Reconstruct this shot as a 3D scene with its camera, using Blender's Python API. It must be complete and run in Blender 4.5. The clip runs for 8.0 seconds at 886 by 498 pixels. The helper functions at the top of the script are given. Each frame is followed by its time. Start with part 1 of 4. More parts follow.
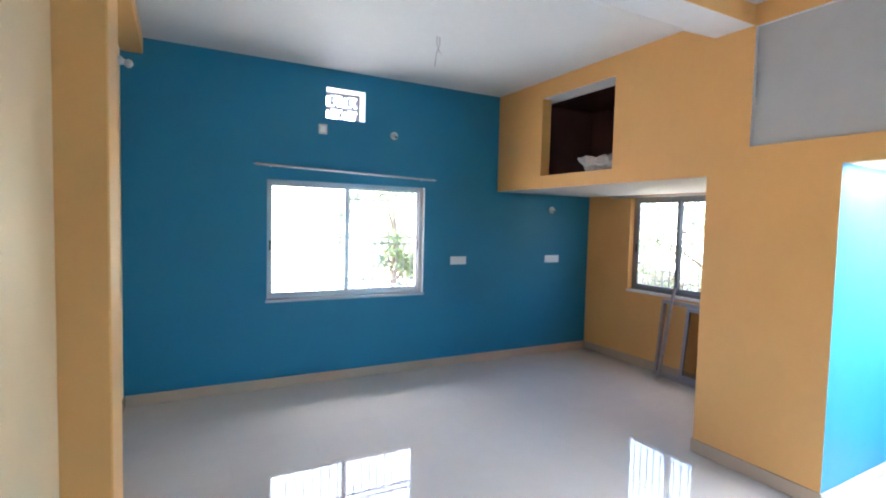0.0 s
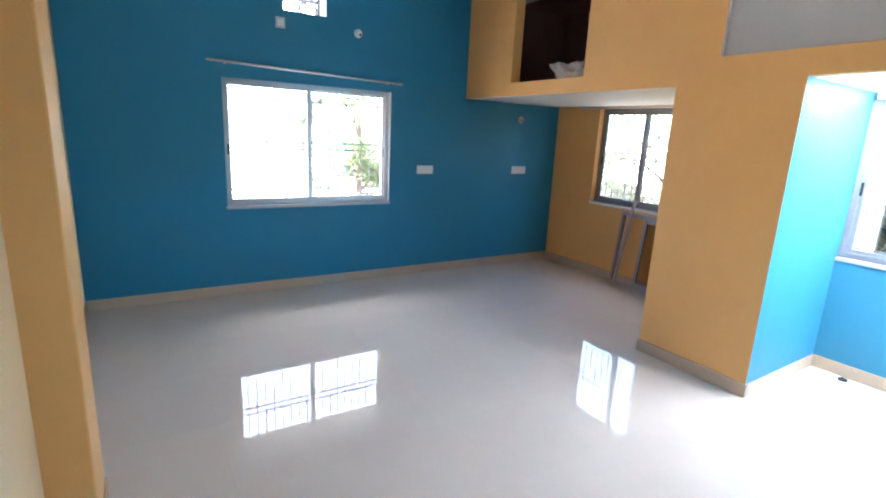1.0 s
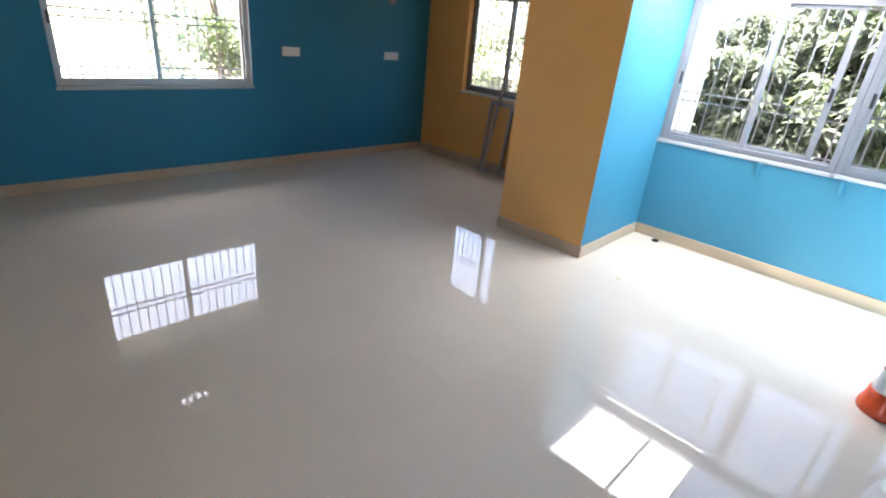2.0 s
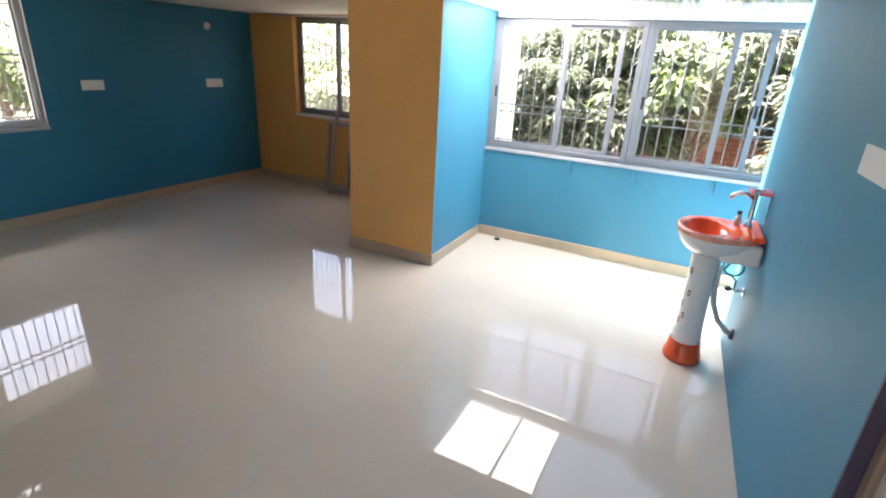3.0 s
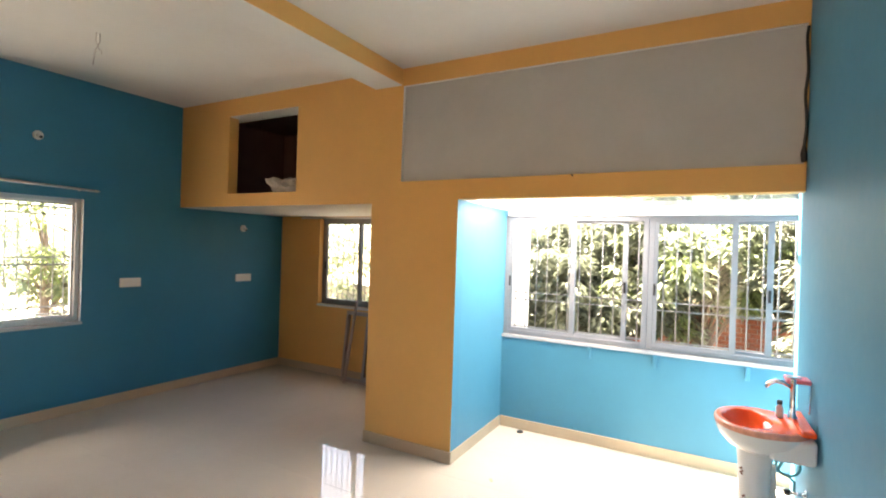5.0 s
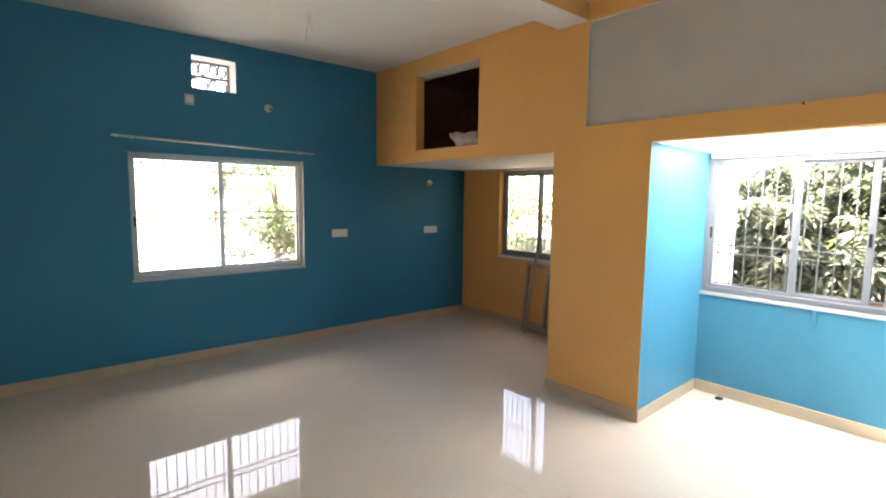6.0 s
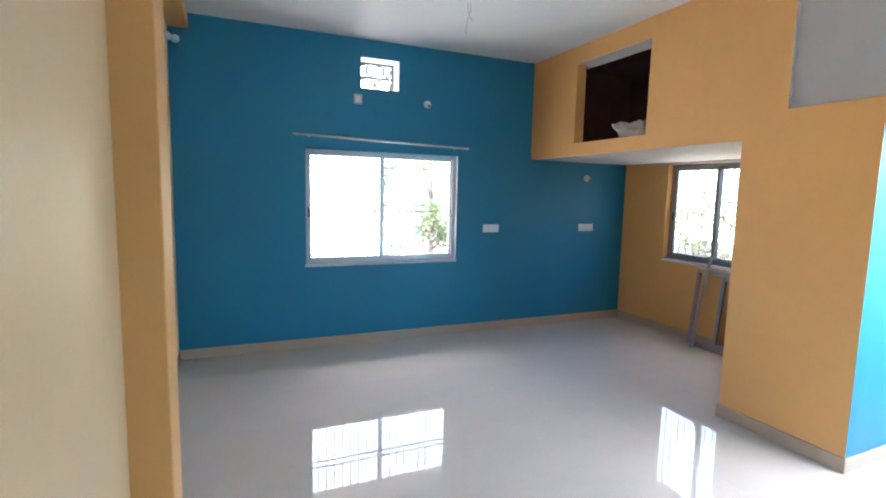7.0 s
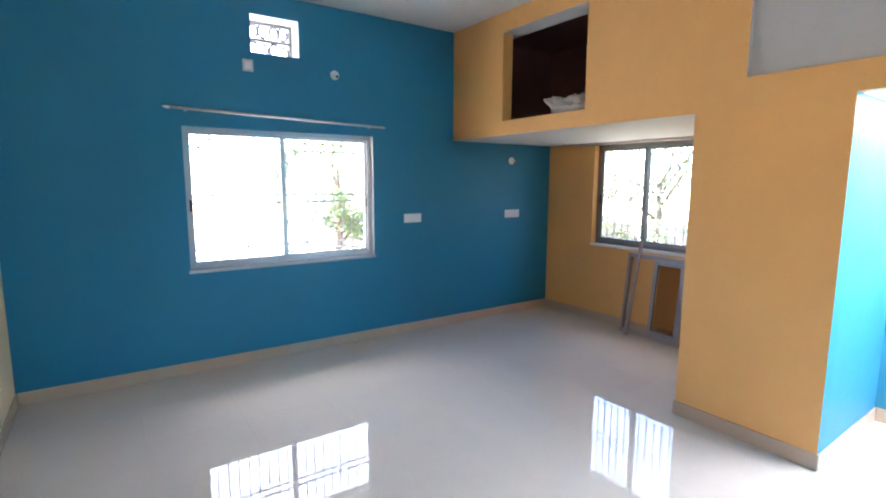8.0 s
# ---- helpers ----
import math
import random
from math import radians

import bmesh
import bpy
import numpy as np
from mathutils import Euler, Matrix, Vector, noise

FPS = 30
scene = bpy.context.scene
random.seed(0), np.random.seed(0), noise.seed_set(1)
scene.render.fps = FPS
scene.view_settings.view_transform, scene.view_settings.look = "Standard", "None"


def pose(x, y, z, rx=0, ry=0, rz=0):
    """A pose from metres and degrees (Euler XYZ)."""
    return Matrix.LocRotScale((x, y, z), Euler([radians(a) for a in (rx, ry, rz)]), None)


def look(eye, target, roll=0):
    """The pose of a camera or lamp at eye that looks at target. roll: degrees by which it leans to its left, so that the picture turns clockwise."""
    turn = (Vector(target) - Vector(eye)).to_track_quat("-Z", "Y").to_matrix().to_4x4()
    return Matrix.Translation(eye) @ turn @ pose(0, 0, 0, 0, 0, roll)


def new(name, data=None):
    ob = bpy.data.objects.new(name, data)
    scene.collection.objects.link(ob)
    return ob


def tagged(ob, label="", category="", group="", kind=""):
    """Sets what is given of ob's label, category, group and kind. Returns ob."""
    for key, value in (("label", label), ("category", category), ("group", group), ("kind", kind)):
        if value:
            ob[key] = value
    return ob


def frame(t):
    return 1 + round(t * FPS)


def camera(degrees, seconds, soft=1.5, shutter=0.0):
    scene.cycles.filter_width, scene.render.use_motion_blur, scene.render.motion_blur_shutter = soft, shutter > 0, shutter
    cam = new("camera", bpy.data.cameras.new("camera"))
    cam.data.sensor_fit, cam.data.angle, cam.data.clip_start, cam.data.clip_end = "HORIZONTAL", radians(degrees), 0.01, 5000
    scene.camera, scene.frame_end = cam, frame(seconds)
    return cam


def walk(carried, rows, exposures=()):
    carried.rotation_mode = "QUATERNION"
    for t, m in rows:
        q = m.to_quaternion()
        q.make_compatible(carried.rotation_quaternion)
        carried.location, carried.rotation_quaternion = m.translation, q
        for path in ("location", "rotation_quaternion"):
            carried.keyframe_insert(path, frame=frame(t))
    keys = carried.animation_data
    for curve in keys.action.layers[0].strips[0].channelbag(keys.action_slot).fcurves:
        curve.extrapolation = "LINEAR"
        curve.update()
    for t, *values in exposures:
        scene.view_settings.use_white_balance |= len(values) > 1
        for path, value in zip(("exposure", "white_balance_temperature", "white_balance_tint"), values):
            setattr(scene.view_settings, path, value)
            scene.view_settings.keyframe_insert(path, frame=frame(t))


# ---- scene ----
cam = camera(83.4, 8.0, soft=2.0)
PATH = [
    (0, (0.26, 0.277, 1.718), (1.201, 2.038, 1.607), 1.4),
    (0.5, (0.263, 0.3, 1.692), (1.237, 2.026, 1.427), 2.0),
    (1, (0.264, 0.268, 1.685), (1.306, 1.914, 1.232), 2.8),
    (1.5, (0.273, 0.102, 1.665), (1.401, 1.616, 1.006), 4.4),
    (2, (0.222, 0.022, 1.608), (1.56, 1.275, 0.81), 5.5),
    (2.2, (0.215, -0.026, 1.633), (1.613, 1.119, 0.777), 5.1),
    (3.3, (0.231, -0.086, 1.704), (1.997, 0.648, 1.119), 3.6),
    (3.5, (0.238, -0.087, 1.709), (2.054, 0.63, 1.277), 3.1),
    (4, (0.234, -0.085, 1.722), (2.112, 0.586, 1.571), 2.4),
    (4.2, (0.236, -0.09, 1.742), (2.116, 0.588, 1.663), 1.9),
    (5.3, (0.223, -0.047, 1.719), (1.869, 1.087, 1.672), 1.7),
    (5.5, (0.216, -0.039, 1.704), (1.784, 1.199, 1.606), 1.4),
    (6, (0.216, -0.007, 1.701), (1.514, 1.501, 1.496), 0.7),
    (6.5, (0.251, 0.012, 1.7), (1.245, 1.735, 1.49), 0.2),
    (7, (0.282, 0.128, 1.679), (1.077, 1.949, 1.452), 1.3),
    (7.5, (0.329, 0.471, 1.67), (1.306, 2.198, 1.42), 1.7),
    (8, (0.459, 0.8, 1.651), (1.577, 2.436, 1.381), 0.2),
]
walk(cam, [(t, look(eye, target, roll)) for t, eye, target, roll in PATH],
     [(0.0, 5.25, 5600, 13), (1.0, 5.15, 5700, 13), (1.5, 4.81, 5900, 13), (2.0, 4.39, 6300, 13), (3.5, 4.19, 6900, 14), (4.2, 4.44, 7250, 14),
      (5.5, 4.62, 8100, 16), (6.0, 4.58, 7200, 14), (6.5, 5.05, 6200, 13), (7.0, 5.15, 5700, 13), (8.0, 5.23, 5700, 13)])

# ---- world, sun and exposure ----
SUN_EL, SUN_AZ = 63.0, 5.0            # degrees; azimuth from +y towards +x
world = bpy.data.worlds.new("world")
scene.world = world
world.use_nodes = True
wn = world.node_tree
wn.nodes.clear()
sky = wn.nodes.new("ShaderNodeTexSky")
sky.sky_type = "NISHITA"
sky.sun_disc = False
sky.sun_elevation = radians(SUN_EL)
sky.sun_rotation = radians(SUN_AZ)
sky.air_density, sky.dust_density, sky.ozone_density = 0.65, 2.8, 0.3
bg = wn.nodes.new("ShaderNodeBackground")
bg.inputs["Strength"].default_value = 0.085
wo = wn.nodes.new("ShaderNodeOutputWorld")
wn.links.new(sky.outputs[0], bg.inputs[0])
wn.links.new(bg.outputs[0], wo.inputs[0])

sun_data = bpy.data.lights.new("sun", "SUN")
sun_data.energy, sun_data.angle, sun_data.color = 5.0, radians(0.6), (1.0, 0.95, 0.87)
sun = new("sun", sun_data)
sun.matrix_world = look((0, 0, 12), (0 - math.cos(radians(SUN_EL)) * math.sin(radians(SUN_AZ)), 0 - math.cos(radians(SUN_EL)) * math.cos(radians(SUN_AZ)), 12 - math.sin(radians(SUN_EL))))

# ---- plan, in metres ----
XL, XP, XA, XB = -0.17, 3.75, 4.82, 5.285      # left wall, loft face, alcove window wall, back wall of the bay
YB = 5.42                                     # blue wall
YS, SKEW = -0.470, 0.045                      # south wall at the loft face; it runs a little out of square
YA = -0.800                                   # far end of the alcove, behind the south wall's edge
PY0, PY1 = 1.793, 2.655                       # pillar
PY0A = 1.818                                  # pillar side at the alcove window
ZC = 3.25                                     # ceiling
Z_ALC, Z_BAY = 2.125, 2.10
T, TN = 0.15, 0.25                            # outer walls; the blue wall is thicker
GROUND = -0.75
SOUTH = pose(XP, YS, 0, 0, 0, math.degrees(math.atan(SKEW)))


def on_south(x, out=0.0, z=0.0, turn=0.0):
    """A place on the south wall: x along it, out from its face."""
    return SOUTH @ pose(x - XP, out, z, 0, 0, turn)



# ---- materials ----
def nodes_of(name):
    m = bpy.data.materials.new(name)
    m.use_nodes = True
    nt = m.node_tree
    return m, nt, nt.nodes["Principled BSDF"]


def link(nt, a, b):
    nt.links.new(a, b)


def noise_node(nt, scale, detail=4.0, rough=0.55, coord=None):
    n = nt.nodes.new("ShaderNodeTexNoise")
    n.inputs["Scale"].default_value = scale
    n.inputs["Detail"].default_value = detail
    n.inputs["Roughness"].default_value = rough
    if coord is not None:
        link(nt, coord, n.inputs["Vector"])
    return n


def ramp(nt, src, p0, c0, p1, c1):
    r = nt.nodes.new("ShaderNodeValToRGB")
    r.color_ramp.elements[0].position, r.color_ramp.elements[0].color = p0, (*c0, 1)
    r.color_ramp.elements[1].position, r.color_ramp.elements[1].color = p1, (*c1, 1)
    link(nt, src, r.inputs[0])
    return r


def bump(nt, src, strength, dist, bsdf, chain=None):
    b = nt.nodes.new("ShaderNodeBump")
    b.inputs["Strength"].default_value = strength
    b.inputs["Distance"].default_value = dist
    link(nt, src, b.inputs["Height"])
    if chain is not None:
        link(nt, chain.outputs[0], b.inputs["Normal"])
    link(nt, b.outputs[0], bsdf.inputs["Normal"])
    return b


def scaled(c, k):
    return tuple(min(1.0, v * k) for v in c)


def paint(name, base, rough=0.5, vary=0.08, fine=140.0, relief=0.12, spec=0.5, trowel=0.25):
    """Rolled wall paint over hand-trowelled plaster."""
    m, nt, b = nodes_of(name)
    co = nt.nodes.new("ShaderNodeNewGeometry").outputs["Position"]
    big = noise_node(nt, 1.3, 5, 0.6, co)
    r = ramp(nt, big.outputs[0], 0.3, scaled(base, 1 - vary), 0.7, scaled(base, 1 + vary))
    mid = noise_node(nt, 14, 4, 0.6, co)
    r2 = ramp(nt, mid.outputs[0], 0.35, (0.93, 0.93, 0.93), 0.65, (1.0, 1.0, 1.0))
    mx = nt.nodes.new("ShaderNodeMix")
    mx.data_type, mx.blend_type = "RGBA", "MULTIPLY"
    mx.inputs["Factor"].default_value = 0.3
    link(nt, r.outputs[0], mx.inputs[6])
    link(nt, r2.outputs[0], mx.inputs[7])
    link(nt, mx.outputs[2], b.inputs["Base Color"])
    rr = ramp(nt, mid.outputs[0], 0.3, (rough * 0.95,) * 3, 0.7, (min(1, rough * 1.05),) * 3)
    link(nt, rr.outputs[0], b.inputs["Roughness"])
    b.inputs["Specular IOR Level"].default_value = spec
    wavy = noise_node(nt, 5.0, 3, 0.5, co)
    b1 = bump(nt, wavy.outputs[0], trowel, 0.01, b)
    fn = noise_node(nt, fine, 2, 0.6, co)
    bump(nt, fn.outputs[0], relief, 0.002, b, b1)
    return m


def plain(name, base, rough=0.4, metal=0.0, vary=0.1, scale=30.0, relief=0.05, spec=0.5):
    m, nt, b = nodes_of(name)
    co = nt.nodes.new("ShaderNodeTexCoord").outputs["Object"]
    n = noise_node(nt, scale, 5, 0.6, co)
    r = ramp(nt, n.outputs[0], 0.3, scaled(base, 1 - vary), 0.7, scaled(base, 1 + vary))
    link(nt, r.outputs[0], b.inputs["Base Color"])
    rr = ramp(nt, n.outputs[0], 0.3, (rough * 0.8,) * 3, 0.7, (min(1, rough * 1.25),) * 3)
    link(nt, rr.outputs[0], b.inputs["Roughness"])
    b.inputs["Metallic"].default_value = metal
    b.inputs["Specular IOR Level"].default_value = spec
    f = noise_node(nt, scale * 6, 3, 0.6, co)
    bump(nt, f.outputs[0], relief, 0.002, b)
    return m


def edge_gloss(nt):
    """Gloss that grows towards grazing views, for thin clear sheets."""
    lw = nt.nodes.new("ShaderNodeLayerWeight")
    p = nt.nodes.new("ShaderNodeMath")
    p.operation = "POWER"
    p.inputs[1].default_value = 5.0
    link(nt, lw.outputs["Facing"], p.inputs[0])
    q = nt.nodes.new("ShaderNodeMath")
    q.operation = "MULTIPLY_ADD"
    q.inputs[1].default_value, q.inputs[2].default_value = 0.85, 0.012
    link(nt, p.outputs[0], q.inputs[0])
    return q.outputs[0]


def window_glass(name, tint):
    m = bpy.data.materials.new(name)
    m.use_nodes = True
    nt = m.node_tree
    nt.nodes.clear()
    out = nt.nodes.new("ShaderNodeOutputMaterial")
    tr = nt.nodes.new("ShaderNodeBsdfTransparent")
    tr.inputs[0].default_value = (*tint, 1)
    gl = nt.nodes.new("ShaderNodeBsdfGlossy")
    gl.inputs["Roughness"].default_value = 0.01
    mx = nt.nodes.new("ShaderNodeMixShader")
    link(nt, edge_gloss(nt), mx.inputs[0])
    link(nt, tr.outputs[0], mx.inputs[1])
    link(nt, gl.outputs[0], mx.inputs[2])
    link(nt, mx.outputs[0], out.inputs[0])
    return m


def tile_material(name, base, rough, vein=0.05):
    m, nt, b = nodes_of(name)
    co = nt.nodes.new("ShaderNodeNewGeometry").outputs["Position"]
    info = nt.nodes.new("ShaderNodeObjectInfo")
    n = noise_node(nt, 2.2, 7, 0.65, co)
    r = ramp(nt, n.outputs[0], 0.3, scaled(base, 1 - vein), 0.7, scaled(base, 1 + vein))
    rnd = ramp(nt, info.outputs["Random"], 0.0, (0.97, 0.97, 0.97), 1.0, (1.0, 1.0, 1.0))
    mx = nt.nodes.new("ShaderNodeMix")
    mx.data_type, mx.blend_type = "RGBA", "MULTIPLY"
    mx.inputs["Factor"].default_value = 1.0
    link(nt, r.outputs[0], mx.inputs[6])
    link(nt, rnd.outputs[0], mx.inputs[7])
    link(nt, mx.outputs[2], b.inputs["Base Color"])
    dust = noise_node(nt, 3.0, 6, 0.7, co)
    rr = ramp(nt, dust.outputs[0], 0.35, (rough,) * 3, 0.75, (rough * 1.8,) * 3)
    link(nt, rr.outputs[0], b.inputs["Roughness"])
    b.inputs["Specular IOR Level"].default_value = 0.42
    w = noise_node(nt, 2.0, 2, 0.5, co)
    bump(nt, w.outputs[0], 0.004, 0.01, b)
    return m


BLUE = paint("blue wall paint", (0.020, 0.194, 0.328), 0.46, 0.05, relief=0.06, trowel=0.02, spec=0.46)
SKY_BLUE = paint("sky blue wall paint", (0.049, 0.232, 0.352), 0.52, 0.05, relief=0.06, trowel=0.03, spec=0.42)
ORANGE = paint("orange wall paint", (0.745, 0.405, 0.128), 0.5, 0.04, trowel=0.12)
WHITE = paint("white ceiling paint", (0.68, 0.67, 0.655), 0.6, 0.03)
GREY = paint("grey primer paint", (0.46, 0.44, 0.42), 0.55, 0.07, trowel=0.12)
OUTER = paint("outside white paint", (0.80, 0.80, 0.78), 0.7, 0.05)
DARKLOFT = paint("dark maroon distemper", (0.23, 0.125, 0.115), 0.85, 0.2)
CREAM = paint("cream wall paint", (0.80, 0.59, 0.33), 0.5, 0.04, trowel=0.1)
FLOOR_TILE = tile_material("polished vitrified tile", (0.605, 0.543, 0.468), 0.006, 0.03)
GROUT = plain("grout", (0.53, 0.47, 0.40), 0.2, scale=60)
SKIRT = tile_material("skirting tile", (0.51, 0.39, 0.275), 0.16, 0.05)
ALU = plain("brushed aluminium", (0.50, 0.475, 0.475), 0.38, 0.4, 0.08, 40, 0.04)
ALU_WHITE = plain("powder coated aluminium", (0.22, 0.23, 0.26), 0.4, 0.15, 0.06, 30, 0.03)
ALU_DARK = plain("weathered aluminium", (0.24, 0.24, 0.245), 0.45, 0.5, 0.15, 40, 0.05)
RUBBER = plain("black rubber", (0.02, 0.02, 0.02), 0.6, 0, 0.2)
GLASS = window_glass("clear glass", (0.94, 0.96, 0.95))


def milky_sheet(name, colour):
    m = bpy.data.materials.new(name)
    m.use_nodes = True
    nt = m.node_tree
    nt.nodes.clear()
    out = nt.nodes.new("ShaderNodeOutputMaterial")
    co = nt.nodes.new("ShaderNodeTexCoord").outputs["Object"]
    n = noise_node(nt, 6, 5, 0.6, co)
    r = ramp(nt, n.outputs[0], 0.3, scaled(colour, 0.85), 0.7, colour)
    tl = nt.nodes.new("ShaderNodeBsdfTranslucent")
    df = nt.nodes.new("ShaderNodeBsdfDiffuse")
    link(nt, r.outputs[0], tl.inputs[0])
    link(nt, r.outputs[0], df.inputs[0])
    mx = nt.nodes.new("ShaderNodeMixShader")
    mx.inputs[0].default_value = 0.04
    link(nt, tl.outputs[0], mx.inputs[1])
    link(nt, df.outputs[0], mx.inputs[2])
    clear = nt.nodes.new("ShaderNodeBsdfTransparent")
    milk = nt.nodes.new("ShaderNodeMixShader")
    milk.inputs[0].default_value = 0.42
    link(nt, mx.outputs[0], milk.inputs[1])
    link(nt, clear.outputs[0], milk.inputs[2])
    gl = nt.nodes.new("ShaderNodeBsdfGlossy")
    gl.inputs["Roughness"].default_value = 0.06
    m2 = nt.nodes.new("ShaderNodeMixShader")
    link(nt, edge_gloss(nt), m2.inputs[0])
    link(nt, milk.outputs[0], m2.inputs[1])
    link(nt, gl.outputs[0], m2.inputs[2])
    link(nt, m2.outputs[0], out.inputs[0])
    return m


ROOFSHEET = milky_sheet("milky roof sheet", (0.97, 0.97, 0.97))
ROOFGLASS = window_glass("clear roof glass", (0.96, 0.975, 0.97))
GRILLE = plain("painted steel bars", (0.24, 0.24, 0.25), 0.5, 0.3, 0.15, 50, 0.05)
CHROME = plain("chrome", (0.75, 0.75, 0.77), 0.12, 1.0, 0.04, 20, 0.0)
CERAMIC = plain("white glazed ceramic", (0.80, 0.80, 0.79), 0.10, 0, 0.02, 8, 0.0, 0.6)
CERAMIC_O = plain("orange glazed ceramic", (0.75, 0.085, 0.018), 0.12, 0, 0.06, 10, 0.0, 0.6)
MOTIF = plain("brown glaze", (0.20, 0.055, 0.03), 0.2, 0, 0.2, 20, 0.0)
LIP = plain("worn pale orange glaze", (0.78, 0.36, 0.26), 0.14, 0, 0.18, 30, 0.0, 0.6)
PINK = plain("pink plastic", (0.75, 0.16, 0.22), 0.35, 0, 0.05)
PLASTIC = plain("white plastic", (0.82, 0.82, 0.80), 0.35, 0, 0.03)
PLASTIC_GREY = plain("grey plastic", (0.58, 0.58, 0.57), 0.4, 0, 0.05)
BLACK = plain("black plastic", (0.015, 0.015, 0.016), 0.45, 0, 0.2)
SACK = plain("white woven sack", (0.54, 0.50, 0.48), 0.85, 0, 0.12, 25, 0.4)
STEELROD = plain("steel curtain rod", (0.62, 0.60, 0.59), 0.35, 0.55, 0.05, 20, 0.0)
BROWN = plain("brown painted wood", (0.19, 0.145, 0.105), 0.5, 0, 0.2, 14, 0.15)
DOORLEAF = plain("beige door leaf", (0.34, 0.295, 0.245), 0.45, 0, 0.06, 10, 0.05)
TILE_BEIGE = tile_material("beige wall tile", (0.27, 0.215, 0.175), 0.15, 0.08)
TILE_PURPLE = tile_material("violet wall tile", (0.040, 0.034, 0.060), 0.30, 0.25)
CONCRETE = plain("weathered concrete", (0.26, 0.255, 0.245), 0.85, 0, 0.2, 6, 0.3)
BRICK = plain("red brick", (0.30, 0.10, 0.06), 0.9, 0, 0.3, 12, 0.4)
MORTAR = plain("mortar", (0.33, 0.30, 0.27), 0.95, 0, 0.15, 20, 0.3)
BARK = plain("bark", (0.13, 0.095, 0.07), 0.9, 0, 0.35, 12, 0.6)
COPPER = plain("insulated wire", (0.45, 0.40, 0.40), 0.5, 0, 0.1)
TEAL_HOSE = plain("teal hose", (0.06, 0.30, 0.33), 0.4, 0, 0.1)
YELLOWED = plain("yellowed plastic", (0.60, 0.50, 0.28), 0.5, 0, 0.15)


def leaf_material(name, dark, light):
    m, nt, b = nodes_of(name)
    geo = nt.nodes.new("ShaderNodeNewGeometry")
    r = ramp(nt, geo.outputs["Random Per Island"], 0.0, dark, 1.0, light)
    link(nt, r.outputs[0], b.inputs["Base Color"])
    b.inputs["Roughness"].default_value = 0.42
    b.inputs["Specular IOR Level"].default_value = 0.4
    tl = nt.nodes.new("ShaderNodeBsdfTranslucent")
    link(nt, r.outputs[0], tl.inputs[0])
    thin = nt.nodes.new("ShaderNodeMixShader")
    thin.inputs[0].default_value = 0.58
    link(nt, b.outputs[0], thin.inputs[1])
    link(nt, tl.outputs[0], thin.inputs[2])
    for o in nt.nodes:
        if o.type == "OUTPUT_MATERIAL":
            link(nt, thin.outputs[0], o.inputs[0])
    n = noise_node(nt, 25, 3, 0.5, nt.nodes.new("ShaderNodeTexCoord").outputs["Object"])
    bump(nt, n.outputs[0], 0.1, 0.01, b)
    return m


LEAF = leaf_material("mango leaves", (0.102, 0.116, 0.083), (0.158, 0.175, 0.120))
LEAF_YOUNG = leaf_material("young leaves", (0.12, 0.155, 0.055), (0.20, 0.25, 0.10))
# raised leaf colour: the washed-out glare of the bright outdoors is painted in
LEAF_GLARE = leaf_material("leaves paled by glare", (0.15, 0.18, 0.11), (0.30, 0.34, 0.22))
BOUNCE_YARD = plain("daylight bounce screed", (0.16, 0.153, 0.143), 0.85, 0, 0.12, 1.2, 0.2)
GRASS = plain("dry earth and grass", (0.20, 0.15, 0.09), 0.95, 0, 0.35, 1.5, 0.5)


# ---- mesh helpers ----
def box(bm, x0, x1, y0, y1, z0, z1, bevel=0.0, seg=1):
    r = bmesh.ops.create_cube(bm, size=1.0)
    vs = r["verts"]
    for v in vs:
        v.co = Vector((x0 + (v.co.x + 0.5) * (x1 - x0), y0 + (v.co.y + 0.5) * (y1 - y0), z0 + (v.co.z + 0.5) * (z1 - z0)))
    if bevel > 0:
        es = {e for v in vs for e in v.link_edges}
        bmesh.ops.bevel(bm, geom=list(es), offset=bevel, segments=seg, affect="EDGES", profile=0.5)
    return bm


def tube(bm, pts, r, seg=10, cap=True):
    """A round tube along a line of points; r is a number or one radius a point."""
    pts = [Vector(p) for p in pts]
    rs = r if isinstance(r, (list, tuple)) else [r] * len(pts)
    rings = []
    ref = None
    for i, p in enumerate(pts):
        d = (pts[min(i + 1, len(pts) - 1)] - pts[max(i - 1, 0)]).normalized()
        if ref is None:
            ref = d.orthogonal().normalized()
        ref = (ref - d * ref.dot(d)).normalized()
        side = d.cross(ref)
        rings.append([bm.verts.new(p + (ref * math.cos(2 * math.pi * k / seg) + side * math.sin(2 * math.pi * k / seg)) * rs[i]) for k in range(seg)])
    for a, b in zip(rings, rings[1:]):
        for k in range(seg):
            f = bm.faces.new((a[k], a[(k + 1) % seg], b[(k + 1) % seg], b[k]))
            f.smooth = True
    if cap:
        bm.faces.new(rings[0][::-1])
        bm.faces.new(rings[-1])
    return bm


